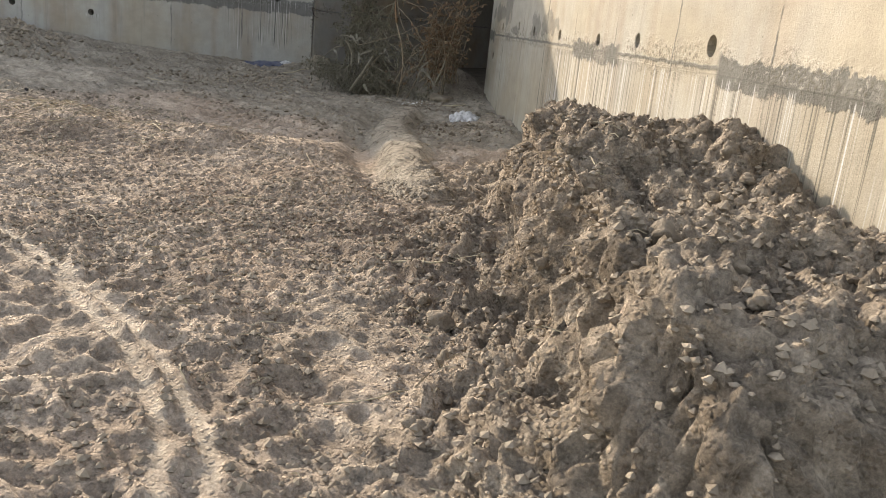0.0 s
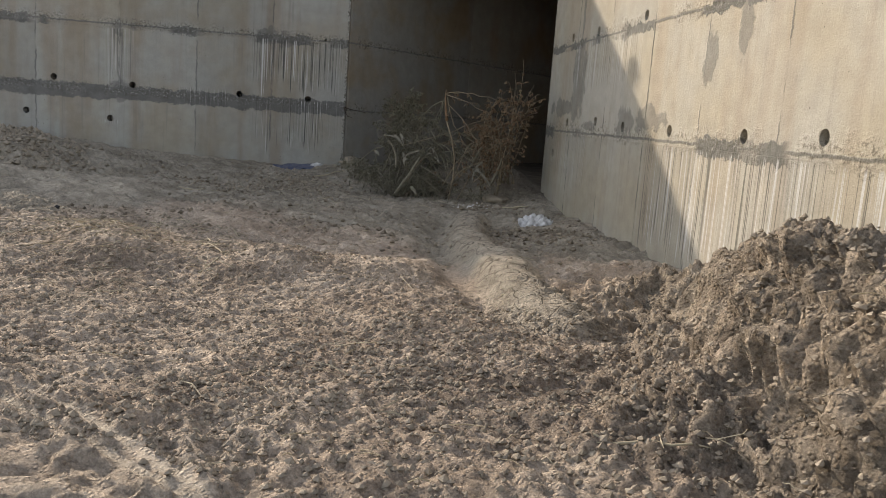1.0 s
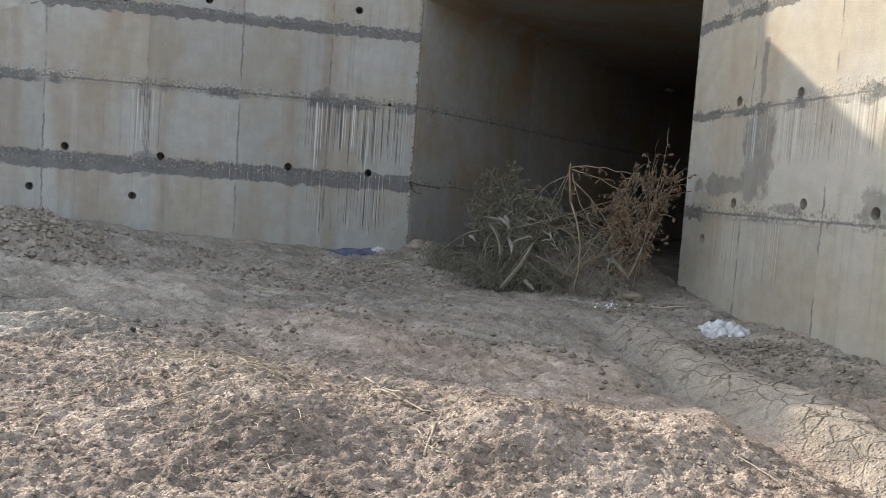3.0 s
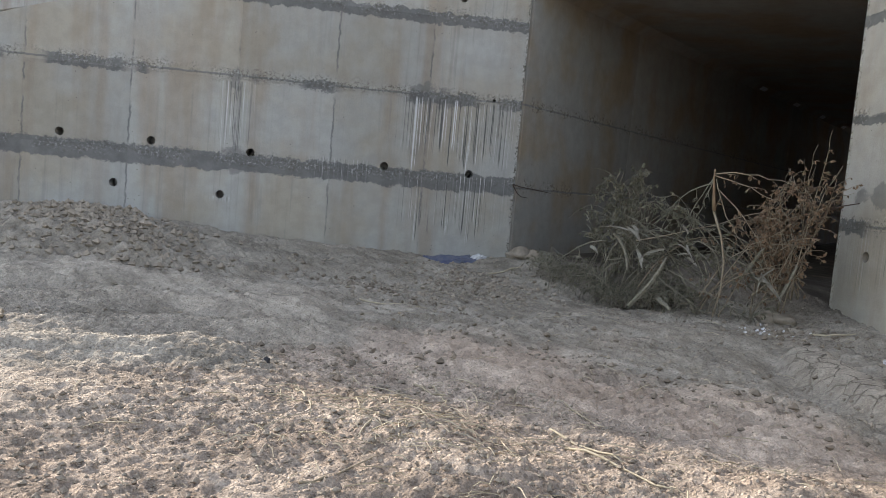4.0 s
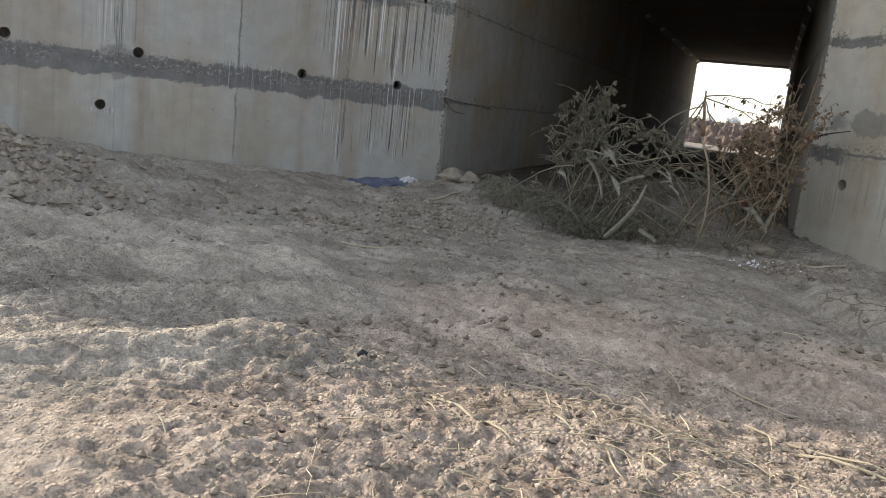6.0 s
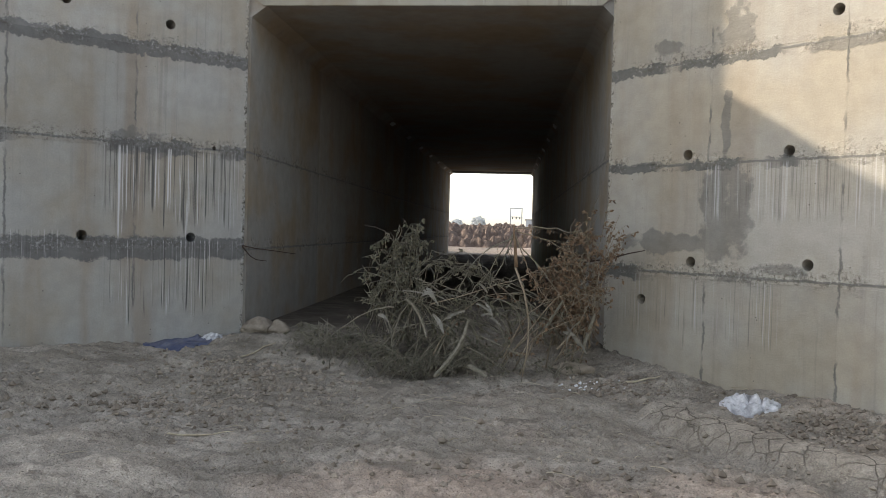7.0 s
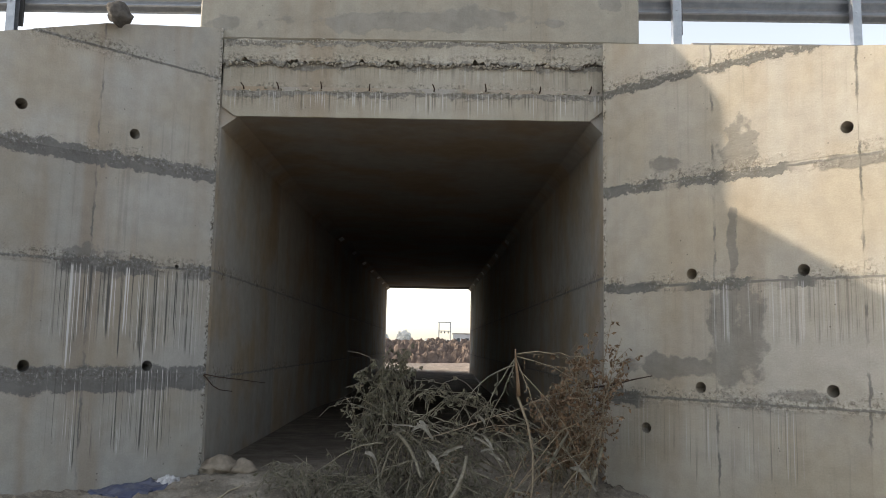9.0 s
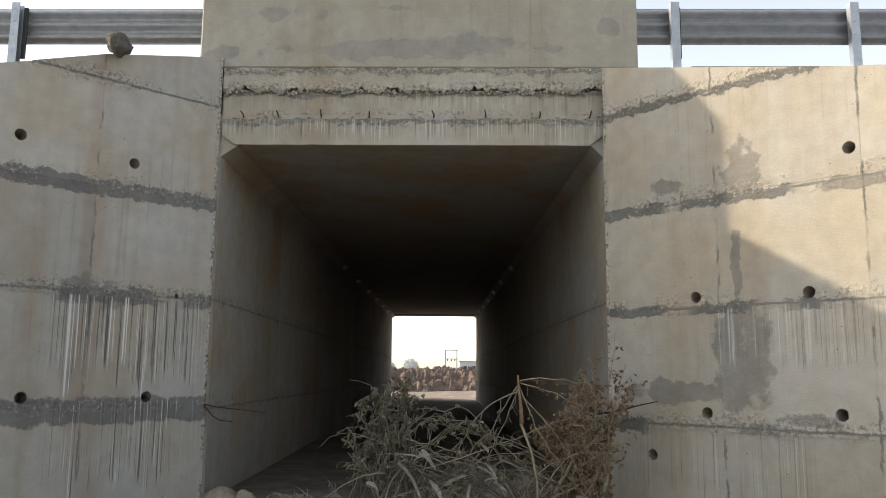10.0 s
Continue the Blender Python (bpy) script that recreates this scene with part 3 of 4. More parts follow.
    me.vertices.foreach_set("co", np.stack([x.ravel(), y.ravel(), z], 1).ravel())
    i = (np.arange(ny - 1)[:, None] * nx + np.arange(nx - 1)[None, :]).ravel()
    quads = np.stack([i, i + 1, i + nx + 1, i + nx], 1).ravel()
    me.loops.add(len(quads))
    me.loops.foreach_set("vertex_index", quads)
    me.polygons.add(len(i))
    me.polygons.foreach_set("loop_start", np.arange(len(i)) * 4)
    me.update(calc_edges=True)
    me.polygons.foreach_set("use_smooth", np.ones(len(i), dtype=bool))
    for name, values in (("clay_shade", clay_shade), ("heap", heap), ("cracks", cracks), ("track", track), ("grit", grit), ("mouth_shade", mouth_shade), ("loam", loam)):
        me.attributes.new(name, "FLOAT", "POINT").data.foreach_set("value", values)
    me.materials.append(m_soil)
    me.update()
    return tagged(new("ground", me), "dry trampled earth with crumbs, ruts and cracked mud", "ground", kind="structure")


build_ground()


# ---- wing walls ----
def frame_of(origin, along, inward):
    a, b = Vector(along).normalized(), Vector(inward).normalized()
    return Matrix(((a.x, b.x, 0, origin[0]), (a.y, b.y, 0, origin[1]), (0, 0, 1, 0), (0, 0, 0, 1)))


def top_at(line, s):
    for (s0, z0), (s1, z1) in zip(line, line[1:]):
        if s <= s1:
            return z0 + (z1 - z0) * (s - s0) / (s1 - s0)
    return line[-1][1]


def wing_wall(name, label, place, sign, joints, lifts, crest, holes, material):
    """A wing wall poured in lifts: a body behind, and one panel for each form, with drain holes through the panels."""
    last = joints[-1]
    outline = [(0, -0.6), (sign * last, -0.6)] + [(sign * s, z - 0.02) for s, z in reversed(crest)]
    wall = part(name, prism(outline, 0.3, 0.55), material)
    wall.matrix_world = place
    tagged(wall, label, "wing wall", kind="structure")
    rnd = random.Random(len(holes))
    levels = list(lifts) + [9.0]
    for s0, s1 in zip(joints, joints[1:]):
        for z0, z1 in zip(levels, levels[1:]):
            g = 0.0008
            ta, tb = top_at(crest, s0 + g), top_at(crest, s1 - g)
            if max(ta, tb) < z0 + 0.06:
                continue
            cut = [(s0 + g, z0 + g), (s1 - g, z0 + g)]
            steps = [s1 - g] + [s for s, _ in reversed(crest) if s0 + 0.05 < s < s1 - 0.05] + [s0 + g]
            for (sa, za), (sb, zb) in zip(crest, crest[1:]):
                if (za - z1) * (zb - z1) < 0:
                    sx = sa + (sb - sa) * (za - z1) / (za - zb)
                    if s0 + 0.02 < sx < s1 - 0.02:
                        steps.append(sx)
            steps.sort(reverse=True)
            tops = [(s, min(z1 - g, top_at(crest, s) + 0.012 * math.sin(9 * s))) for s in steps]
            tops = [(s, z) for s, z in tops if z > z0 + 0.03]
            if tb <= z0 + 0.03:
                tilt = (ta - tb) / (s1 - s0)
                cut[1] = (s0 + (ta - z0) / max(tilt, 0.01) - 0.02, z0 + g)
            inside = [(sign * s, z, r) for s, z, r in holes if s0 + r < s < s1 - r and z0 + r < z < z1 - r]
            proud = rnd.uniform(-0.002, 0.002)
            ob = part("panel", prism([(sign * s, z) for s, z in cut + tops], proud, 0.29, inside), material, wall)
    return wall


LEFT_CREST = ((0, 5.71), (1.35, 5.37), (2.04, 5.1), (6.62, 3.5), (7.43, 3.25), (8.4, 2.85), (9.6, 2.3))
RIGHT_CREST = ((0, 5.53), (3.0, 4.73), (11.8, 2.35))
R = 0.06
LEFT_HOLES = ((0.71, 1.645, R), (1.98, 1.65, R), (3.91, 1.67, R), (5.29, 1.715, R), (6.52, 1.73, R), (2.83, 1.067, R), (4.3, 1.035, R), (5.77, 1.08, R),
              (1.01, 4.19, R), (2.19, 4.27, R), (0.43, 2.76, 0.025), (3.3, 4.1, R), (4.5, 4.0, R))
RIGHT_HOLES = ((0.537, 1.09, R), (1.18, 1.55, R), (2.49, 1.58, R), (3.53, 1.53, R), (4.88, 1.52, R), (6.39, 1.513, R), (7.49, 1.54, R), (8.9, 1.55, 0.07),
               (1.10, 2.726, R), (2.26, 2.707, R), (3.92, 2.72, R), (1.02, 3.83, R), (2.70, 4.02, R), (5.4, 2.75, R), (6.6, 2.74, R), (7.8, 2.75, R))
left_place = frame_of((-13.185, 11.685), (0.704, 0.71, 0), (-0.71, 0.704, 0))
right_place = frame_of((-8.62, 11.54), (0.7105, -0.7037, 0), (0.7037, 0.7105, 0))
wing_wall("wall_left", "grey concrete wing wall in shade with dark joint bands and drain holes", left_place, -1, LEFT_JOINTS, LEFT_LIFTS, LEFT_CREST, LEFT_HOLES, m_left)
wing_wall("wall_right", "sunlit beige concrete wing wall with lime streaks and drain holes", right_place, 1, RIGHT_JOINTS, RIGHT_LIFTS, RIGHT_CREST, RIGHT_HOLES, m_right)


# ---- culvert box and headwall ----
FAR_Y, SKEW, RISE, SOFFIT = 46.8, -0.767, 0.42, 4.62
XL, XR = -13.17, -8.59


def sweep(profile, y0, y1):
    """A closed x-z profile swept along the skewed tunnel."""
    bm = bmesh.new()
    rings = []
    for y in (y0, y1):
        way = (y - 11.73) / (FAR_Y - 11.73)
        rings.append([bm.verts.new((x + SKEW * way, y, z + RISE * way)) for x, z in profile])
    n = len(profile)
    for k in range(n):
        bm.faces.new((rings[0][k], rings[0][(k + 1) % n], rings[1][(k + 1) % n], rings[1][k]))
    bm.faces.new(rings[0])
    bm.faces.new(list(reversed(rings[1])))
    return bm


def tunnel_piece(name, profile, label, category, back=None):
    """A wall in pours about four metres long in front of a backing, or a ceiling in one piece."""
    ob = tagged(part(name, sweep(back or profile, 11.73, FAR_Y), m_box), label, category, kind="structure")
    if back:
        for k in range(9):
            y = 11.73 + 3.8967 * k
            part("panel", sweep(profile, y, y + 3.8937), m_box, ob)
    return ob


tunnel_piece("wall_tunnel_west", [(XL - 0.3, -0.6), (XL, -0.6), (XL, SOFFIT - 0.14), (XL - 0.3, SOFFIT - 0.14)], "dim grey concrete side wall of the culvert", "tunnel wall", [(XL - 0.45, -0.6), (XL - 0.302, -0.6), (XL - 0.302, SOFFIT - 0.14), (XL - 0.45, SOFFIT - 0.14)])
tunnel_piece("wall_tunnel_east", [(XR, -0.6), (XR + 0.3, -0.6), (XR + 0.3, SOFFIT - 0.14), (XR, SOFFIT - 0.14)], "dim grey concrete side wall of the culvert", "tunnel wall", [(XR + 0.302, -0.6), (XR + 0.45, -0.6), (XR + 0.45, SOFFIT - 0.14), (XR + 0.302, SOFFIT - 0.14)])
tunnel_piece("ceiling", [(XL - 0.4, SOFFIT - 0.138), (XL, SOFFIT - 0.138), (XL + 0.2, SOFFIT), (XR - 0.14, SOFFIT), (XR, SOFFIT - 0.138), (XR + 0.4, SOFFIT - 0.138), (XR + 0.4, 5.0), (XL - 0.4, 5.0)],
             "brown-grey concrete culvert ceiling with haunched corners", "ceiling")


def ragged_slab(name, x0, x1, z0, z1, y0, y1, material, label, bottom=0.0, top=0.0, hump=None):
    """A cast band whose lower and upper front edges are uneven."""
    n = 240
    bm = bmesh.new()
    rows = []
    for i in range(n + 1):
        x = x0 + (x1 - x0) * i / n
        lo = z0 + bottom * (noise.noise(Vector((x * 5, z0 * 3, 0))) * 0.6 + noise.noise(Vector((x * 19, z0 * 3, 7))) * 0.55)
        hi = z1 + top * noise.noise(Vector((x * 7, z1 * 3, 4)))
        if hump:
            lo = max(lo, z0 + max(0, hump - (x - x0), hump - (x1 - x)) * 0.75)
        rows.append([bm.verts.new(p) for p in ((x, y0, lo), (x, y0, hi), (x, y1, hi), (x, y1, lo))])
    for a, b in zip(rows, rows[1:]):
        for k in range(4):
            bm.faces.new((a[k], b[k], b[(k + 1) % 4], a[(k + 1) % 4]))
    bm.faces.new(rows[0])
    bm.faces.new(list(reversed(rows[-1])))
    return tagged(part(name, bm, material), label, "headwall", kind="structure")


ragged_slab("trim_slab_edge", XL + 0.005, XR - 0.005, SOFFIT, 4.94, 11.70, 11.725, m_head, "pale streaked concrete slab edge over the culvert opening", 0.008, 0.02, 0.16)
ragged_slab("wall_head_lower", XL - 0.012, XR + 0.0, 4.955, 5.31, 11.74, 12.1, m_head, "beige cast concrete headwall band", 0.01, 0.05)
ragged_slab("wall_head_upper", XL - 0.01, XR + 0.002, 5.3, 5.58, 11.705, 12.1, m_head, "ragged cast concrete headwall band", 0.13, 0.02)
parapet = part("wall_parapet", box((-13.5, 11.74, 5.6), (-8.14, 12.06, 6.95), 0.02), m_parapet)
tagged(parapet, "patched beige plastered concrete parapet above the culvert", "parapet", kind="structure")
for side, (a, b) in (("left", (-40, -14.45)), ("right", (-7.42, 24))):
    kerb = part("kerb_" + side, box((a, 12.07, 5.2), (b, 12.27, 5.77), 0.025), m_kerb)
    tagged(kerb, "grey concrete kerb along the road edge", "kerb", kind="structure")

core = part("wall_head_core", box((-13.7, 12.105, 4.7), (-8.05, 12.38, 5.57)), m_head)
part("panel", box((-13.37, 11.9, 4.72), (-8.36, 12.103, 5.55)), m_head, core)
tagged(core, "plain concrete core behind the headwall", "headwall", kind="structure")
far_head = part("wall_head_far", box((-14.5, FAR_Y + 0.01, 5.045), (-8.8, FAR_Y + 0.3, 6.4), 0.02), m_head)
tagged(far_head, "concrete headwall at the far end of the culvert", "headwall", kind="structure")


def bank(name, x_in, x_out, slope_in):
    """Earth fill beside the culvert: slope up to the road edge, then level."""
    verts, faces = [], []
    ys = [3.0, 5.0, 7.0, 9.0, 10.4, 12.0, 12.3, 30.0, 46.7, 49.5, 59.0]
    zs = [-0.3, 0.6, 1.8, 3.0, 3.85, 4.85, 5.3, 5.3, 5.3, 4.8, -0.5]
    xs = [0, 0.04, 0.15, 0.4, 1.0]
    spread = {49.5: 1.0, 59.0: 7.0}
    for y, z in zip(ys, zs):
        inner = x_in + slope_in * max(0, 12.0 - y) + SKEW * max(0, y - 12.0) / (FAR_Y - 11.73) + slope_in * spread.get(y, 0)
        for t in xs:
            verts.append((inner + (x_out - inner) * t, y, z))
    n = len(xs)
    for r in range(len(ys) - 1):
        for k in range(n - 1):
            i = r * n + k
            faces.append((i, i + 1, i + n + 1, i + n))
    base = len(verts)
    for r in range(len(ys)):
        x, y, z = verts[r * n]
        verts.append((x, y, -0.6))
    for r in range(len(ys) - 1):
        faces.append((r * n, r * n + n, base + r + 1, base + r))
    return tagged(mesh_object(name, verts, faces, m_earth), "earth road embankment behind the concrete walls", "embankment", kind="structure")


bank("embankment_left", -13.75, -70, -1.0)
bank("embankment_right", -8.0, 60, 1.0)
road = part("road", box((-70, 12.4, 5.02), (60, 46.6, 5.36)), m_asphalt)
tagged(road, "asphalt road deck over the culvert", "road", kind="structure")


# ---- guard rails ----
def beam_section():
    """A three-wave steel beam section, height and depth."""
    pts = []
    for i in range(25):
        t = i / 24
        pts.append((t * 0.506, 0.04 * math.cos(t * 6 * math.pi)))
    return pts


def guard_rail(x0, x1, posts):
    """A steel crash barrier seen from behind: beam, posts and spacer blocks."""
    root = new("guard_rail")
    root.location = (x0, 12.36, 5.3)
    sec = beam_section()
    bm = bmesh.new()
    n = len(sec)
    for x in (0, x1 - x0):
        for h, d in sec:
            bm.verts.new((x, 0.2 + d, 0.96 + h))
        for h, d in reversed(sec):
            bm.verts.new((x, 0.206 + d, 0.96 + h))
    bm.verts.ensure_lookup_table()
    m = 2 * n
    for k in range(m):
        bm.faces.new((bm.verts[k], bm.verts[(k + 1) % m], bm.verts[m + (k + 1) % m], bm.verts[m + k]))
    part("beam", bm, m_zinc, root, smooth=False)
    for px in posts:
        bm = bmesh.new()
        x = px - x0
        add_box(bm, (x - 0.055, 0.0, -0.1), (x - 0.049, 0.11, 1.45))
        add_box(bm, (x - 0.049, 0.0, -0.1), (x + 0.055, 0.006, 1.45))
        add_box(bm, (x - 0.049, 0.104, -0.1), (x + 0.055, 0.11, 1.45))
        post = part("post", bm, m_zinc, root)
        part("spacer", box((x + 0.02, 0.112, 0.72), (x + 0.1, 0.158, 1.43), 0.006), m_black, root, "dark spacer block")
        for z in (1.0, 1.18, 1.35):
            part("bolt", box((x - 0.02, -0.012, z), (x, 0.0, z + 0.02), 0.004), m_zinc, post)
    return tagged(root, "galvanised steel three-wave crash barrier on posts", "guard rail", "road guard rails")


guard_rail(-34, -13.3, [-16.2 - 2.3 * k for k in range(7)])
guard_rail(-8.4, 12, [-7.5 + 2.32 * k for k in range(8)])


# ---- brush heap in the mouth of the culvert ----
def arc(a, b, sag, n, rnd, wobble=0.03):
    """A bending stem from a to b that bows upwards by sag."""
    a, b = Vector(a), Vector(b)
    side = Vector((rnd.uniform(-1, 1), rnd.uniform(-1, 1), rnd.uniform(-0.3, 0.6))) * (b - a).length * 0.12
    out = []
    for i in range(n + 1):
        t = i / n
        p = a.lerp(b, t) + (side + Vector((0, 0, sag))) * (4 * t * (1 - t))
        out.append(p + Vector((rnd.uniform(-1, 1), rnd.uniform(-1, 1), rnd.uniform(-1, 1))) * wobble * (0.3 + t))
    return out


def leaf_data(p, way, size, rnd, verts, faces):
    """A small curled leaf: two folded halves."""
    way = way.normalized()
    side = way.cross(Vector((rnd.uniform(-1, 1), rnd.uniform(-1, 1), rnd.uniform(-1, 1))))
    side = side.normalized() if side.length > 1e-3 else way.orthogonal()
    up = way.cross(side)
    w = size * rnd.uniform(0.18, 0.34)
    i = len(verts)
    curl = rnd.uniform(-0.3, 0.3) * size
    pts = [p, p + way * size * 0.5 + side * w + up * curl * 0.4, p + way * size + up * curl, p + way * size * 0.5 - side * w + up * curl * 0.4, p + way * size * 0.5 - up * w * 0.5]
    verts += [tuple(q) for q in pts]
    faces += [(i, i + 1, i + 4), (i + 1, i + 2, i + 4), (i + 2, i + 3, i + 4), (i + 3, i, i + 4)]


def brush_heap():
    rnd = random.Random(11)
    root = new("brush_heap")
    root.location = (-10.1, 11.3, 0)
    off = Vector(root.location)
    twigs = {0: ([], []), 1: ([], [])}
    leaves = {0: ([], []), 1: ([], [])}

    def shoots(pts, count, reach, red, leafy):
        tv, tf = twigs[red]
        lv, lf = leaves[red]
        for _ in range(count):
            k = rnd.randrange(1, len(pts) - 1)
            p = pts[k]
            ahead = (pts[k + 1] - pts[k - 1]).normalized()
            way = (ahead + Vector((rnd.uniform(-1, 1), rnd.uniform(-1, 1), rnd.uniform(-0.7, 0.8)))).normalized()
            length = rnd.uniform(0.4, 1.0) * reach
            bit = [p]
            for s in range(4):
                way = (way + Vector((rnd.uniform(-0.4, 0.4), rnd.uniform(-0.4, 0.4), rnd.uniform(-0.45, 0.2)))).normalized()
                q = bit[-1] + way * length / 4
                if q.z < 0.25:
                    way.z = abs(way.z)
                    q = bit[-1] + way * length / 4
                bit.append(q)
            tube_data(bit, [0.0045, 0.004, 0.0035, 0.003, 0.002], 3, tv, tf)
            for s in range(leafy):
                q = bit[rnd.randrange(1, 5)]
                leaf_data(q, Vector((rnd.uniform(-1, 1), rnd.uniform(-1, 1), rnd.uniform(-1.8, 0.1))), rnd.uniform(0.03, 0.07), rnd, lv, lf)

    def stem(pts, r, red, count, reach, leafy):
        verts, faces = [], []
        pts = [p - off for p in pts]
        n = len(pts)
        tube_data(pts, [r * (1 - 0.65 * i / (n - 1)) for i in range(n)], 5, verts, faces)
        ob = mesh_object("branch", verts, faces, m_bark if red else m_greybark, True)
        ob.parent = root
        shoots(pts, count, reach, red, leafy)

    def bow(a, peak, b, n=10):
        """A stem that climbs from a over peak and droops to b."""
        a, peak, b = Vector(a), Vector(peak), Vector(b)
        mid = peak * 2 - (a + b) * 0.5
        jig = lambda: Vector((rnd.uniform(-1, 1), rnd.uniform(-1, 1), rnd.uniform(-1, 1))) * 0.028
        return [a * (1 - t) ** 2 + mid * 2 * t * (1 - t) + b * t * t + jig() for t in (k / n for k in range(n + 1))]

    # the drooping bundle over the dip
    for _ in range(26):
        px = rnd.gauss(-11.03, 0.16)
        pz = (2.08 - 1.9 * abs(px + 10.95)) * rnd.uniform(0.65, 1.0)
        x0, y0 = rnd.uniform(-11.5, -10.75), rnd.uniform(10.8, 11.3)
        stem(bow((x0, y0, 0.5), (px, rnd.uniform(10.7, 11.2), pz), (px + rnd.choice((-1, -1, 1)) * rnd.uniform(0.05, 0.3), rnd.uniform(10.6, 11.1), pz - rnd.uniform(0.15, 0.5))), rnd.uniform(0.004, 0.008), 0, 8, 0.2, 6)
    for x1, z1 in ((-11.42, 1.86), (-11.5, 1.3), (-11.35, 1.55), (-11.7, 1.2)):
        stem(arc((-10.95, 10.9, 1.1), (x1, 10.75, z1), 0.12, 7, rnd, 0.015), 0.006, 0, 3, 0.15, 3)
    # thin leafy arcs across the dip
    for _ in range(9):
        x0 = rnd.uniform(-10.95, -10.5)
        stem(bow((x0, 10.8, rnd.uniform(1.1, 1.4)), (x0 + 0.35, 10.7, rnd.uniform(1.4, 1.6)), (x0 + rnd.uniform(0.6, 0.9), 10.6, rnd.uniform(1.0, 1.3))), 0.005, 0, 5, 0.14, 4)
    # crossing stems in the middle
    for _ in range(52):
        x0 = rnd.uniform(-11.3, -8.9)
        x1 = min(max(x0 + rnd.choice((-1, 1)) * rnd.uniform(0.4, 1.2), -11.4), -8.75)
        y0 = rnd.uniform(10.5, 10.95)
        stem(arc((x0, y0, at_ground(x0, y0) + rnd.uniform(-0.05, 0.5)), (x1, rnd.uniform(10.45, 10.9), rnd.uniform(0.75, 1.35)), rnd.uniform(0.05, 0.25), 8, rnd, 0.02), rnd.uniform(0.006, 0.013), 1 if x1 > -9.6 else 0, 8, 0.28, 3)
    # the brown leafy bush by the right wall
    for _ in range(27):
        x1 = rnd.uniform(-9.45, -8.5)
        top = 1.25 + 0.85 * math.exp(-((x1 + 8.75) / 0.45) ** 2)
        stem(arc((rnd.uniform(-9.3, -8.8), rnd.uniform(10.7, 11.2), 0.55), (x1, rnd.uniform(10.5, 11.0), top * rnd.uniform(0.75, 1.08)), 0.1, 8, rnd, 0.02), rnd.uniform(0.006, 0.01), 1, 13, 0.28, 7)
    for x1, z1 in ((-8.66, 2.42), (-8.8, 2.25), (-8.9, 2.12), (-9.05, 2.0)):
        stem(arc((-8.85, 10.9, 1.3), (x1, 10.8, z1), 0.04, 7, rnd, 0.015), 0.006, 1, 4, 0.12, 5)
    # rods that fan out from the broken stem
    for a, b, sag in (((-9.72, 10.36, 1.84), (-8.9, 10.6, 1.5), 0.05), ((-9.7, 10.38, 1.8), (-9.15, 10.5, 0.85), 0.04), ((-9.72, 10.36, 1.82), (-10.2, 10.5, 0.95), -0.03), ((-9.72, 10.36, 1.8), (-10.05, 10.5, 1.0), 0.0),
                      ((-9.7, 10.36, 1.75), (-10.3, 10.5, 1.15), 0.07), ((-9.68, 10.36, 1.7), (-8.95, 10.45, 0.6), 0.03), ((-10.6, 10.45, 1.0), (-9.0, 10.55, 1.62), 0.05), ((-9.72, 10.36, 1.85), (-8.75, 10.7, 1.7), 0.03)):
        stem(arc(a, b, sag, 9, rnd, 0.02), 0.0075, 1 if b[0] > -9.3 else 0, 4, 0.2, 3)
    # the low mat of fine stems at the foot, and the runner to the west
    for _ in range(95):
        x0, y0 = rnd.uniform(-12.0, -10.0), rnd.uniform(10.4, 11.1)
        x1, y1 = x0 + rnd.uniform(-0.55, 0.55), y0 + rnd.uniform(-0.2, 0.2)
        stem(arc((x0, y0, at_ground(x0, y0) + 0.02), (x1, y1, at_ground(x1, y1) + rnd.uniform(0.03, 0.34)), 0.15, 7, rnd), 0.005, 0, 10, 0.26, 1)
    for _ in range(14):
        x0, y0 = rnd.uniform(-10.4, -9.1), rnd.uniform(10.4, 10.7)
        x1, y1 = x0 + rnd.uniform(-0.4, 0.4), y0 + rnd.uniform(-0.15, 0.15)
        stem(arc((x0, y0, at_ground(x0, y0) + 0.02), (x1, y1, at_ground(x1, y1) + rnd.uniform(0.05, 0.25)), 0.08, 7, rnd), 0.005, 0, 4, 0.22, 1)
    stem(arc((-11.02, 10.5, 0.95), (-11.92, 10.55, 0.45), 0.1, 9, rnd, 0.012), 0.011, 0, 4, 0.2, 1)
    stem(arc((-12.2, 10.9, 0.4), (-11.2, 10.5, 0.6), 0.08, 8, rnd, 0.015), 0.008, 0, 4, 0.2, 1)
    # broken upright stem, its split end bright
    for a, b, r0, r1, mat_, note in (((-9.58, 10.42, 0.25), (-9.68, 10.38, 1.45), 0.01, 0.014, m_bark, ""), ((-9.68, 10.38, 1.45), (-9.72, 10.36, 1.92), 0.024, 0.008, m_split, "broken stem with orange split wood")):
        verts, faces = [], []
        run = [Vector(p) - off for p in arc(a, b, 0.0, 4, rnd, 0.01)]
        tube_data(run, [r0 + (r1 - r0) * i / 4 for i in range(5)], 6, verts, faces)
        ob = mesh_object("stalk", verts, faces, mat_, True)
        ob.parent = root
        if note:
            ob["label"] = note
    # withered strips that hang over the stems
    for k in range(18):
        x, y = rnd.gauss(-10.3, 0.36) if k < 15 else rnd.uniform(-9.2, -8.8), rnd.uniform(10.3, 10.55)
        z = rnd.uniform(0.75, 1.25)
        way = Vector((rnd.choice((-1, 1)) * rnd.uniform(0.3, 1), rnd.uniform(-0.4, 0.2), rnd.uniform(-0.6, 0.3))).normalized()
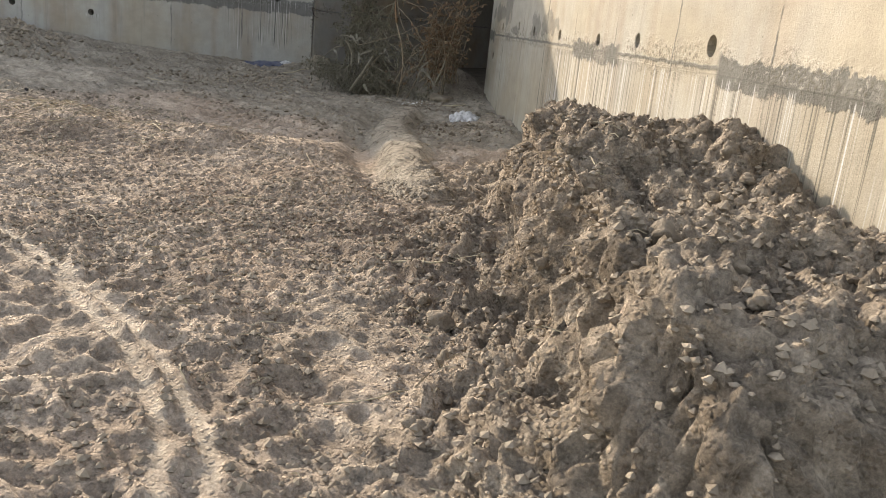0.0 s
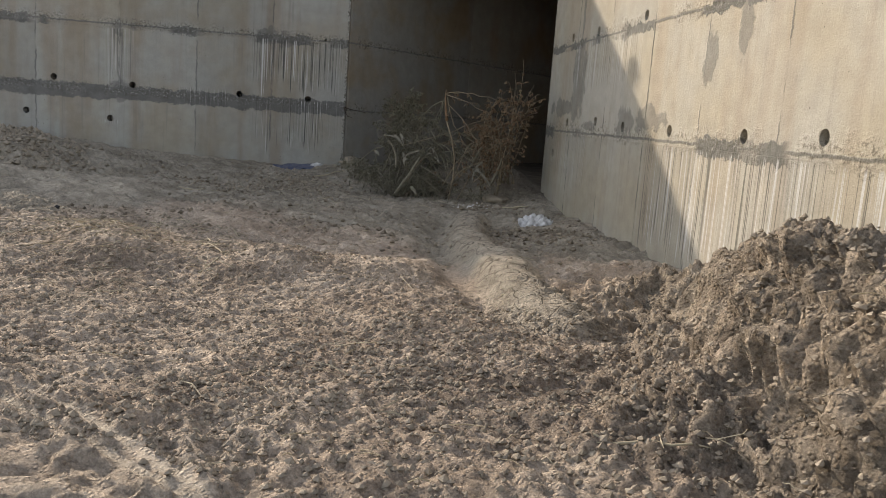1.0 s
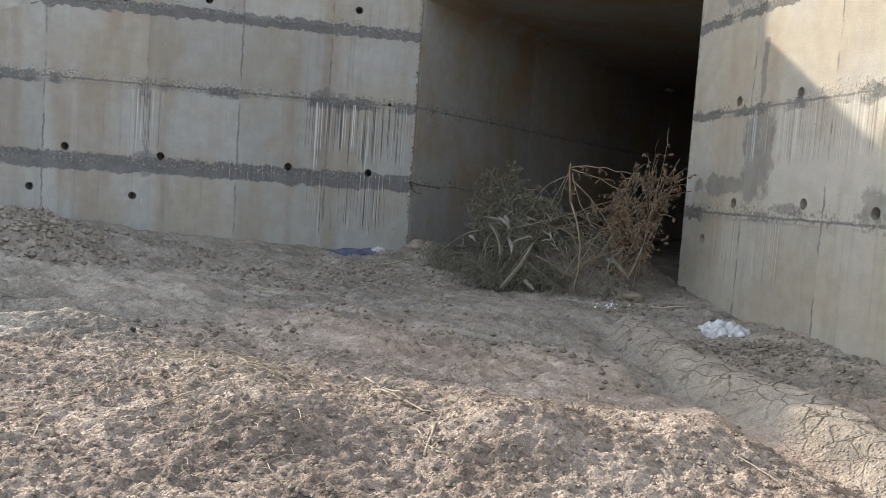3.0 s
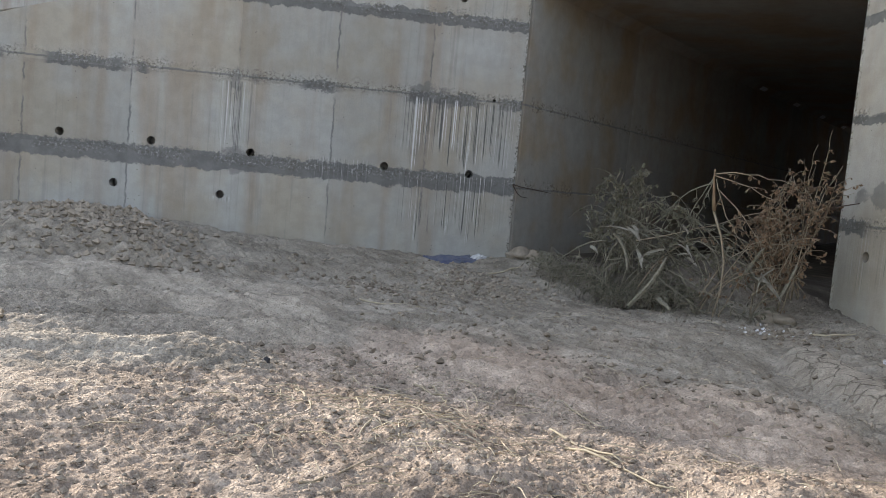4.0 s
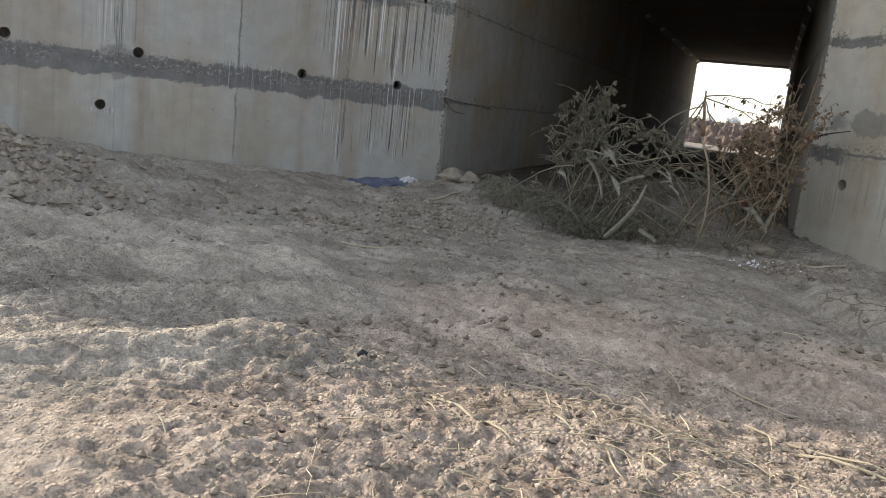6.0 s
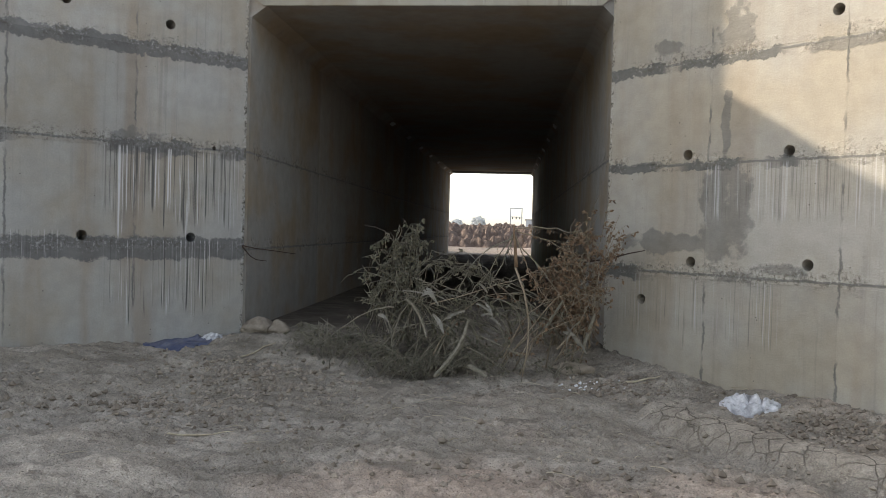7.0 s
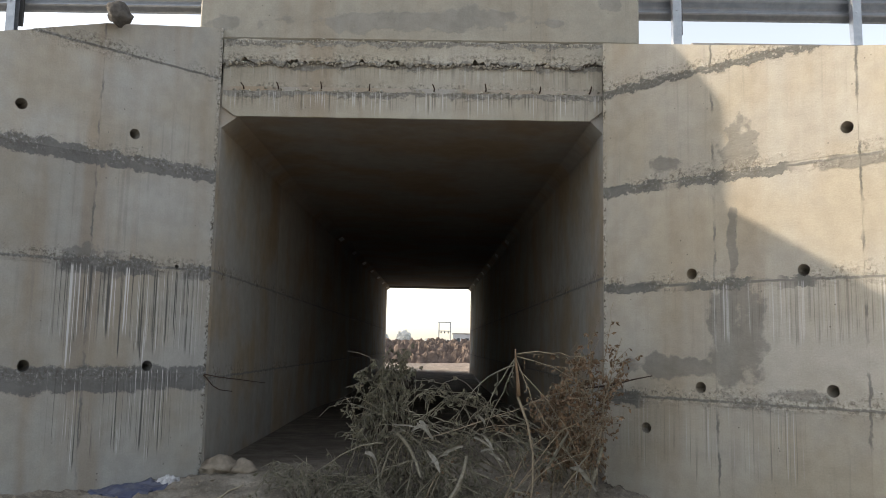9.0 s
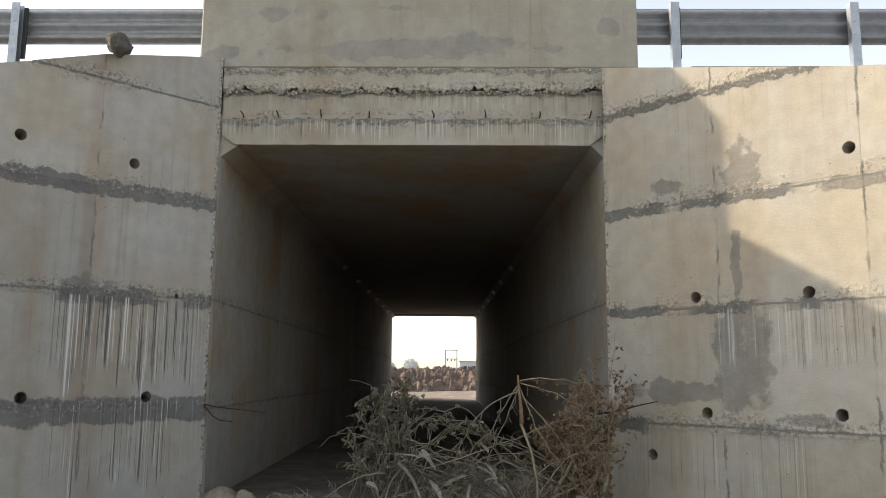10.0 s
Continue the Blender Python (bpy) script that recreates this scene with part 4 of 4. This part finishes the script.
        side = way.cross(Vector((rnd.uniform(-0.5, 0.5), -1, rnd.uniform(-0.5, 0.5)))).normalized()
        length, width = rnd.uniform(0.12, 0.4), rnd.uniform(0.006, 0.018)
        bm = bmesh.new()
        rows, p = [], Vector((x, y, z)) - off
        for i in range(7):
            w = width * (0.5 + 0.9 * math.sin(math.pi * min(1, (i + 0.6) / 6.5)))
            twist = side + way.cross(side) * 0.5 * math.sin(i * 0.9 + k)
            fold = Vector((0, 0.25, 0.4)) * w
            rows.append([bm.verts.new(p - twist * w), bm.verts.new(p + fold), bm.verts.new(p + twist * w)])
            way = (way + Vector((rnd.uniform(-0.25, 0.25), rnd.uniform(-0.2, 0.2), rnd.uniform(-0.4, 0.15)))).normalized()
            p = p + way * length / 6
            if p.z < 0.33:
                p.z = 0.33
        for a, b in zip(rows, rows[1:]):
            bm.faces.new((a[0], b[0], b[1], a[1]))
            bm.faces.new((a[1], b[1], b[2], a[2]))
        part("husk_strip", bm, m_husk, root, "pale grey withered strip")
    for a, b, r in (((-10.52, 10.25, 0.24), (-10.18, 10.4, 0.85), 0.024), ((-10.88, 10.4, 1.06), (-10.62, 10.35, 0.65), 0.018), ((-9.35, 10.6, 0.75), (-9.15, 10.6, 1.1), 0.016), ((-8.93, 10.6, 0.55), (-8.8, 10.65, 0.95), 0.02), ((-10.15, 10.2, 0.38), (-9.95, 10.1, 0.3), 0.025)):
        verts, faces = [], []
        tube_data([p - off for p in arc(a, b, 0.02, 4, rnd, 0.008)], [r, r * 1.1, r, r * 0.9, r * 0.7], 5, verts, faces)
        ob = mesh_object("stalk", verts, faces, m_greybark, False)
        ob.parent = root
    for red in (0, 1):
        ob = mesh_object("twig_tangle", *twigs[red], m_bark if red else m_greybark)
        ob.parent = root
        tagged(ob, kind="stuff")
        ob = mesh_object("foliage", *leaves[red], m_redleaf if red else m_leaf)
        ob.parent = root
        tagged(ob, "brown curled leaves" if red else "grey-green withered leaves", kind="stuff")
    return tagged(root, "tangled heap of dry branches and withered leaves blocking the culvert", "brush heap")


brush_heap()


# ---- loose things ----
def sheet(name, cx, cy, w, d, height, seed, material, label, category, turn=0.0):
    """A crumpled sheet or bag lying on the ground, with thickness."""
    n, bm = 26, bmesh.new()
    c, s = math.cos(radians(turn)), math.sin(radians(turn))
    spots = []
    for j in range(n + 1):
        for i in range(n + 1):
            u, v = 2 * i / n - 1, 2 * j / n - 1
            r = 1 + 0.3 * noise.noise(Vector((u * 2, v * 2, seed)))
            px, py = u * w / 2 * r * math.sqrt(1 - v * v / 2.2), v * d / 2 * r * math.sqrt(1 - u * u / 2.2)
            q = Vector((u * 2.2, v * 2.2, seed * 3))
            lift = height * max(0, 1 - u * u * 0.9 - v * v * 0.9) * (0.2 + 1.3 * abs(noise.noise(q))) + 0.35 * height * abs(noise.noise(q * 3)) + 0.15 * height * abs(noise.noise(q * 7))
            spots.append((cx + px * c - py * s, cy + px * s + py * c, lift))
    r = soil_shape(np.array([p[0] for p in spots]), np.array([p[1] for p in spots]))
    zs = r[0] + r[4]
    grid = [bm.verts.new((x, y, z + 0.012 + lift)) for (x, y, lift), z in zip(spots, zs)]
    under = [bm.verts.new((x, y, z - 0.015)) for (x, y, lift), z in zip(spots, zs)]
    for j in range(n):
        for i in range(n):
            k = j * (n + 1) + i
            bm.faces.new((grid[k], grid[k + 1], grid[k + n + 2], grid[k + n + 1]))
    rim = [i for i in range(n + 1)] + [(j + 1) * (n + 1) - 1 for j in range(1, n + 1)] + [n * (n + 1) + i for i in range(n - 1, -1, -1)] + [j * (n + 1) for j in range(n - 1, 0, -1)]
    for a, b in zip(rim, rim[1:] + rim[:1]):
        bm.faces.new((grid[a], grid[b], under[b], under[a]))
    for v in set(under) - {under[k] for k in rim}:
        bm.verts.remove(v)
    return tagged(part(name, bm, material, smooth=True), label, category)


sheet("plastic_bag", -7.43, 9.52, 0.52, 0.36, 0.12, 3, m_bag, "crumpled white plastic bag lying on the earth", "plastic bag", -20)
sheet("plastic_sheet", -13.72, 10.95, 0.8, 0.4, 0.06, 8, m_blue, "faded blue plastic sheet half buried by the wall", "plastic sheet", 40)
sheet("plastic_wrapper", -13.42, 11.2, 0.3, 0.16, 0.06, 5, m_bag, "grey-white crumpled plastic scrap on the blue sheet", "plastic scrap", 20)


def rock(name, x, y, r, seed, material, label, category, z=None, flat=0.7, group=""):
    ob = part(name, lump(r, seed, flat, 3, 0.5), material, smooth=True)
    ob.location = (x, y, (at_ground(x, y) if z is None else z) + r * flat * 0.55)
    ob.rotation_euler = (0, 0, seed * 1.7)
    return tagged(ob, label, category, group)


rock("stone", -14.02, 10.64, 0.12, 4, m_darkstone, "rough grey stone lying on the wing wall top", "stone", 5.37, 1.0)
rock("stone", -12.98, 11.72, 0.25, 2, m_clod, "rough earth-covered boulder at the culvert corner", "stone", None, 0.42)
rock("stone", -12.66, 11.6, 0.16, 7, m_clod, "small earth-covered stone at the culvert corner", "stone", None, 0.6)
rock("stone", -8.98, 10.85, 0.22, 9, m_clod, "flat earth-covered stone under the brush", "stone", None, 0.4)
rock("stone", -10.6, 4.82, 0.032, 6, m_black, "small dark stone on the earth", "stone")

rnd = random.Random(3)
for k in range(26):
    a, d = rnd.uniform(7.0, 11.9), rnd.uniform(0.2, 1.9)
    x, y = -8.62 + 0.7105 * a - 0.7037 * d, 11.54 - 0.7037 * a - 0.7105 * d
    rock("clod", x, y, rnd.uniform(0.02, 0.045) if k > 4 else rnd.uniform(0.05, 0.08), k, m_heapclod, "dry crumbly clod of grey-brown earth on the heap", "clod", None, rnd.uniform(0.6, 0.9), "clods on the heap")
for k in range(6):
    a, d = 12.3 + 0.13 * (k % 3), 0.7 + 0.17 * k
    x, y = -8.62 + 0.7105 * a - 0.7037 * d, 11.54 - 0.7037 * a - 0.7105 * d
    rock("clod", x, y, (0.07, 0.05, 0.06, 0.045, 0.08, 0.05)[k], k + 60, m_heapclod, "rounded clod at the foot of the cut heap", "clod", None, 0.75, "clods on the heap")


def litter(name, count, area, size, material, label, category, seed, shape="crumb"):
    """Countless small crumbs or straws strewn over the ground, as one object."""
    rnd = random.Random(seed)
    xs, ys = [], []
    while len(xs) < count:
        x, y = area(rnd)
        inside = (x + 13.17) * 0.71 - (y - 11.70) * 0.704 > 0.06 and -(x + 8.62) * 0.7037 - (y - 11.54) * 0.7105 > 0.06
        if inside:
            xs.append(x)
            ys.append(y)
    found = soil_shape(np.array(xs), np.array(ys))
    zs = found[0] + found[4] - 9.0 * (found[5] > 0.3)
    verts, faces = [], []
    for x, y, z in zip(xs, ys, zs):
        if z < -5:
            continue
        r = size * (0.2 + 1.1 * rnd.random() ** 2.2)
        i = len(verts)
        if shape == "crumb":
            a = rnd.uniform(0, 6.28)
            ring = [(x + r * rnd.uniform(0.6, 1.1) * math.cos(a + k * 1.257), y + r * rnd.uniform(0.6, 1.1) * math.sin(a + k * 1.257), z + r * rnd.uniform(-0.1, 0.35)) for k in range(5)]
            verts += ring + [(x + r * 0.2, y, z + r * rnd.uniform(0.6, 1.0)), (x, y, z - r * 0.6)]
            for k in range(5):
                faces += [(i + k, i + (k + 1) % 5, i + 5), (i + (k + 1) % 5, i + k, i + 6)]
        else:
            a = rnd.uniform(0, 6.28)
            dx, dy = math.cos(a) * r, math.sin(a) * r
            bend = rnd.uniform(-0.2, 0.2)
            pts = [(x - dx, y - dy, z + 0.008), (x + dy * bend, y - dx * bend, z + 0.02 + r * 0.1), (x + dx, y + dy, z + 0.012 + r * rnd.uniform(0, 0.25))]
            w = rnd.uniform(0.0018, 0.004)
            tube_data(pts, [w, w, w * 0.7], 3, verts, faces)
    return tagged(mesh_object(name, verts, faces, material), label, category, kind="stuff")


litter("soil_crumbs", 15000, lambda r: (r.uniform(-5.5, 0.2), r.uniform(1.2, 5.6)), 0.024, m_clod, "loose crumbs of dry pale earth", "soil crumbs", 1)
litter("soil_crumbs", 20000, lambda r: (r.uniform(-14.5, -4.5), 2.0 + 3.9 * r.uniform(0, 1) ** 1.3), 0.02, m_clod, "loose crumbs of dry pale earth", "soil crumbs", 2)
litter("soil_crumbs", 2600, lambda r: (r.uniform(-14.5, -5), r.uniform(6.5, 11.5)), 0.026, m_clod, "loose crumbs of dry pale earth", "soil crumbs", 4)
litter("gravel_patch", 900, lambda r: (r.gauss(-12.3, 0.5), r.gauss(9.9, 0.45)), 0.036, m_clod, "broken clods by the wall corner", "soil crumbs", 5)
litter("gravel_patch", 500, lambda r: (r.gauss(-12.6, 0.6), r.gauss(8.6, 0.3)), 0.034, m_clod, "broken clods on the earth", "soil crumbs", 12)
litter("gravel_patch", 900, lambda r: (r.gauss(-7.0, 0.5), r.gauss(8.7, 0.6)), 0.03, m_clod, "dark broken clods beside the cracked berm", "soil crumbs", 6)
litter("gravel_patch", 1500, lambda r: (r.gauss(-16, 0.9), r.gauss(6.6, 0.6)), 0.06, m_clod, "lumps of earth on the low mound by the wall", "soil crumbs", 7)
litter("soil_crumbs", 900, lambda r: (r.uniform(-14.5, -6), r.uniform(5.8, 11.4)), 0.022, m_darkclod, "dark damp crumbs scattered over the shaded earth", "soil crumbs", 21)
for k, (cx, cy, sx, sy) in enumerate(((-12.4, 9.9, 0.6, 0.35), (-11.0, 5.6, 0.7, 0.35), (-7.2, 8.6, 0.5, 0.7), (-12.9, 8.3, 0.9, 0.3), (-6.6, 8.9, 0.5, 0.5), (-9.0, 7.2, 1.0, 0.3), (-13.6, 6.6, 0.8, 0.3), (-8.7, 10.2, 0.4, 0.25))):
    litter("soil_crumbs", 200, lambda r: (r.gauss(cx, sx), r.gauss(cy, sy)), 0.038, m_darkclod, "dark damp broken clods on the shaded earth", "soil crumbs", 30 + k)
litter("straw", 260, lambda r: (r.gauss(-9.3, 0.5), r.gauss(4.65, 0.3)), 0.08, m_straw, "scattered pale straw on the earth", "straw", 8, "straw")
litter("straw", 260, lambda r: (r.uniform(-13, -5), r.uniform(2.5, 10.5)), 0.13, m_straw, "scattered pale straw on the earth", "straw", 9, "straw")
litter("straw", 160, lambda r: (r.uniform(-5, -1.5), r.uniform(1.8, 4.2)), 0.09, m_straw, "scattered pale straw on the earth", "straw", 10, "straw")
litter("straw", 170, lambda r: (r.uniform(-10.3, -7.2), r.uniform(3.2, 5.8)), 0.12, m_straw, "scattered pale straw on the earth", "straw", 17, "straw")
litter("paper_bits", 46, lambda r: (r.gauss(-8.95, 0.17), r.gauss(10.2, 0.14)), 0.03, m_white, "small white scraps of litter", "litter", 11)


def ground_stick(x, y, turn, length, r, material, label, bend=0.1, seed=0, lift=0.0):
    rnd = random.Random(seed)
    verts, faces, pts = [], [], []
    c, s = math.cos(radians(turn)), math.sin(radians(turn))
    for i in range(7):
        t = i / 6 - 0.5
        side = bend * length * (0.25 - t * t) + rnd.uniform(-0.01, 0.01)
        px, py = x + c * t * length - s * side, y + s * t * length + c * side
        pts.append((px, py, at_ground(px, py) + r * 0.7 + lift * max(0, t)))
    tube_data(pts, [r, r, r, r * 0.9, r * 0.8, r * 0.7, r * 0.4], 5, verts, faces)
    return tagged(mesh_object("dry_stick", verts, faces, material, True), label, "stick", "sticks on the earth")


for k, (x, y, turn, length, r) in enumerate(((-7.66, 4.72, 115, 0.5, 0.009), (-7.6, 4.6, 150, 0.35, 0.007), (-8.5, 5.3, -28, 0.7, 0.008), (-8.2, 5.1, -22, 0.8, 0.008), (-8.8, 5.8, -30, 0.6, 0.006), (-9.6, 5.4, -40, 0.5, 0.008),
                                           (-9.7, 5.45, -15, 0.4, 0.007), (-9.9, 4.5, -35, 0.7, 0.008), (-9.3, 4.4, -60, 0.45, 0.007), (-12.0, 7.5, 10, 0.5, 0.008), (-8.3, 10.35, 15, 0.42, 0.012), (-12.7, 10.9, 55, 0.5, 0.012),
                                           (-2.3, 2.4, 60, 0.35, 0.005), (-3.2, 3.7, 20, 0.5, 0.008), (-7.3, 3.6, 130, 0.3, 0.006), (-9.0, 3.9, 75, 0.4, 0.006), (-11.0, 5.2, 5, 0.35, 0.007), (-12.8, 4.1, -20, 0.25, 0.02), (-13.6, 4.2, -50, 0.25, 0.02))):
    ground_stick(x, y, turn, length, r, m_straw if k < 15 else m_bark, "thin dry stick lying on the earth", 0.15, k, 0.06)


def wire(points, r, label):
    verts, faces = [], []
    tube_data(points, [r * (1 - 0.5 * i / (len(points) - 1)) for i in range(len(points))], 5, verts, faces)
    return tagged(mesh_object("dry_twig", verts, faces, m_rust), label, "twig")


wire([(-13.2, 11.66, 1.55), (-13.0, 11.6, 1.52), (-12.75, 11.55, 1.5), (-12.45, 11.5, 1.47)], 0.008, "dark dry twig sticking out of the wall joint")
wire([(-13.2, 11.66, 1.54), (-13.07, 11.6, 1.42), (-12.98, 11.56, 1.38), (-12.82, 11.5, 1.37)], 0.008, "dark dry twig sticking out of the wall joint")
wire([(-8.9, 11.1, 1.5), (-8.65, 10.9, 1.55), (-8.45, 10.75, 1.62), (-8.28, 10.7, 1.66)], 0.011, "dark dry twig beside the wing wall")


# ---- beyond the far mouth ----
def spoil_bank():
    """A long heap of excavated earth across the field behind the culvert."""
    gx, gy = np.linspace(-40, 18, 360), np.linspace(66, 84, 100)
    x, y = np.meshgrid(gx, gy)
    z = -0.25 + 1.95 * smooth(67, 72, y) * smooth(84, 78, y) * (1 + 0.25 * fbm(x, y, 0.3, 3)) + 0.7 * smooth(66.5, 70, y) * fbm(x, y, 0.9, 4, 0.6, True) + 0.5 * smooth(66.5, 69, y) * clods(x, y, 2.1, 13)
    nx = len(gx)
    i = (np.arange(len(gy) - 1)[:, None] * nx + np.arange(nx - 1)[None, :]).ravel()
    faces = np.stack([i, i + 1, i + nx + 1, i + nx], 1).tolist()
    ob = mesh_object("spoil_bank", np.stack([x.ravel(), y.ravel(), z.ravel()], 1).tolist(), faces, m_spoil)
    return tagged(ob, "long rough bank of brown excavated earth", "earth bank", kind="structure")


spoil_bank()


def pole_frame():
    root = new("power_pole")
    root.location = (-11.55, 140, 0.25)
    for x in (-0.95, 0.95):
        part("post", box((x - 0.09, -0.09, 0), (x + 0.09, 0.09, 5.7), 0.01), m_zinc, root)
    for z, n in ((5.55, 0), (4.1, 3), (2.6, 0)):
        part("crossarm", box((-1.1, -0.2, z), (1.1, -0.095, z + 0.14), 0.01), m_zinc, root)
        for k in range(n):
            part("insulator", box((-0.68 + 0.6 * k, -0.25, z - 0.32), (-0.5 + 0.6 * k, -0.1, z - 0.005), 0.03), m_black, root)
    part("transformer", box((-0.6, -0.4, 1.2), (0.5, 0.4, 2.3), 0.06), m_kerb, root)
    return tagged(root, "double steel power pole with crossarms in the distance", "power pole")


pole_frame()


def house():
    root = new("house")
    root.location = (-7.95, 180, 0.25)
    part("wall", box((-2.1, 0, -0.3), (9, 9, 4.3), 0.02), m_render, root)
    part("roof", box((-2.3, -0.2, 4.305), (9.2, 9.2, 4.5), 0.02), m_kerb, root)
    for x in (-1.3, 0.6, 3.2):
        part("window", box((x, -0.05, 2.4), (x + 0.7, -0.005, 3.4), 0.01), m_glass, root)
    return tagged(root, "low pale flat-roofed house in the distance", "house")


house()


def far_tree(x, y, h, seed):
    """A distant tree: tapered trunk, limbs and a crown of many small clumps."""
    rnd = random.Random(seed)
    root = new("tree")
    root.location = (x, y, 0)
    verts, faces = [], []
    tube_data([(0, 0, -0.3), (0.1, 0, h * 0.3), (0, 0.1, h * 0.6)], [h * 0.04, h * 0.03, h * 0.015], 6, verts, faces)
    for k in range(5):
        a = k * 1.3
        tube_data([(0, 0, h * 0.3), (math.cos(a) * h * 0.2, math.sin(a) * h * 0.2, h * 0.6)], [h * 0.018, h * 0.006], 4, verts, faces)
    trunk = mesh_object("trunk", verts, faces, m_greybark)
    trunk.parent = root
    verts, faces = [], []
    for _ in range(700):
        a, b, r = rnd.uniform(0, 6.28), rnd.uniform(-0.7, 1.0), rnd.uniform(0.5, 1.0) ** 0.5
        p = Vector((math.cos(a) * math.sqrt(1 - b * b) * h * 0.36 * r, math.sin(a) * math.sqrt(1 - b * b) * h * 0.36 * r, h * 0.62 + b * h * 0.34 * r))
        leaf_data(p, Vector((rnd.uniform(-1, 1), rnd.uniform(-1, 1), rnd.uniform(-1, 1))), h * 0.11, rnd, verts, faces)
    crown = mesh_object("crown", verts, faces, m_crown)
    crown.parent = root
    return tagged(root, "distant broad-crowned tree with haze painted into its pale leaves", "tree", "trees on the horizon")


for k, (x, y, h) in enumerate(((-38, 330, 9), (-30, 340, 11), (-22, 420, 8), (-10, 430, 7), (-48, 420, 8), (6, 420, 9), (-2, 500, 8), (-60, 450, 10))):
    far_tree(x, y, h * 0.75, k)

# pale plates added to stand in for bright dashes of light along the haunches
for k in range(7):
    y = 23.6 + 3.6 * k
    way = (y - 11.73) / (FAR_Y - 11.73)
    shift = SKEW * way
    for x, turn in ((XL + 0.1, 34), (XR - 0.075, -44)):
        ob = part("haunch_light_dash", box((-0.06, -0.22, -0.012), (0.06, 0.22, 0.012), 0.004), m_white)
        ob.matrix_world = pose(x + shift + (0.012 if turn > 0 else -0.012), y, SOFFIT + RISE * way - 0.082, 0, -turn, 0)
        tagged(ob, "small pale plate added for a bright dash of light on the haunch", "plate", "haunch plates")

# rough mortar crumbs squeezed out along the headwall joints, and cut tie ends on the slab edge
verts, faces = [], []
rnd = random.Random(41)
for _ in range(520):
    x = rnd.uniform(XL + 0.05, XR - 0.05)
    z, y = rnd.choice(((5.29, 11.7), (5.29, 11.7), (4.95, 11.7), (5.56, 11.7)))
    z += 0.05 * noise.noise(Vector((x * 4, z, 2))) + rnd.gauss(0, 0.012)
    r = rnd.uniform(0.006, 0.022)
    i = len(verts)
    verts += [(x + r * rnd.uniform(0.8, 1.6), y + 0.012, z), (x, y + 0.012, z + r * rnd.uniform(0.5, 1.2)), (x - r * rnd.uniform(0.8, 1.6), y + 0.012, z - r * 0.3), (x, y + 0.012, z - r * rnd.uniform(0.6, 1.4)), (x + r * 0.2, y - r, z), (x, y + 0.05, z)]
    faces += [(i, i + 1, i + 4), (i + 1, i + 2, i + 4), (i + 2, i + 3, i + 4), (i + 3, i, i + 4), (i + 1, i, i + 5), (i + 2, i + 1, i + 5), (i + 3, i + 2, i + 5), (i, i + 3, i + 5)]
tagged(mesh_object("mortar_crumbs", verts, faces, m_mortar), "rough pale mortar squeezed out of the headwall joints", "mortar", kind="stuff")
for k, x in enumerate((-12.92, -12.5, -11.98, -11.4, -10.62, -10.0, -9.35, -8.75)):
    verts, faces = [], []
    tube_data([(x, 11.745, 4.965), (x + 0.01, 11.68, 4.985), (x - 0.015 + 0.01 * (k % 4), 11.64, 5.02 + 0.012 * (k % 3))], [0.009, 0.009, 0.007], 6, verts, faces)
    tagged(mesh_object("tie_wire", verts, faces, m_rust), "short rusty tie end sticking out of the slab joint", "tie wire", "tie ends over the culvert")
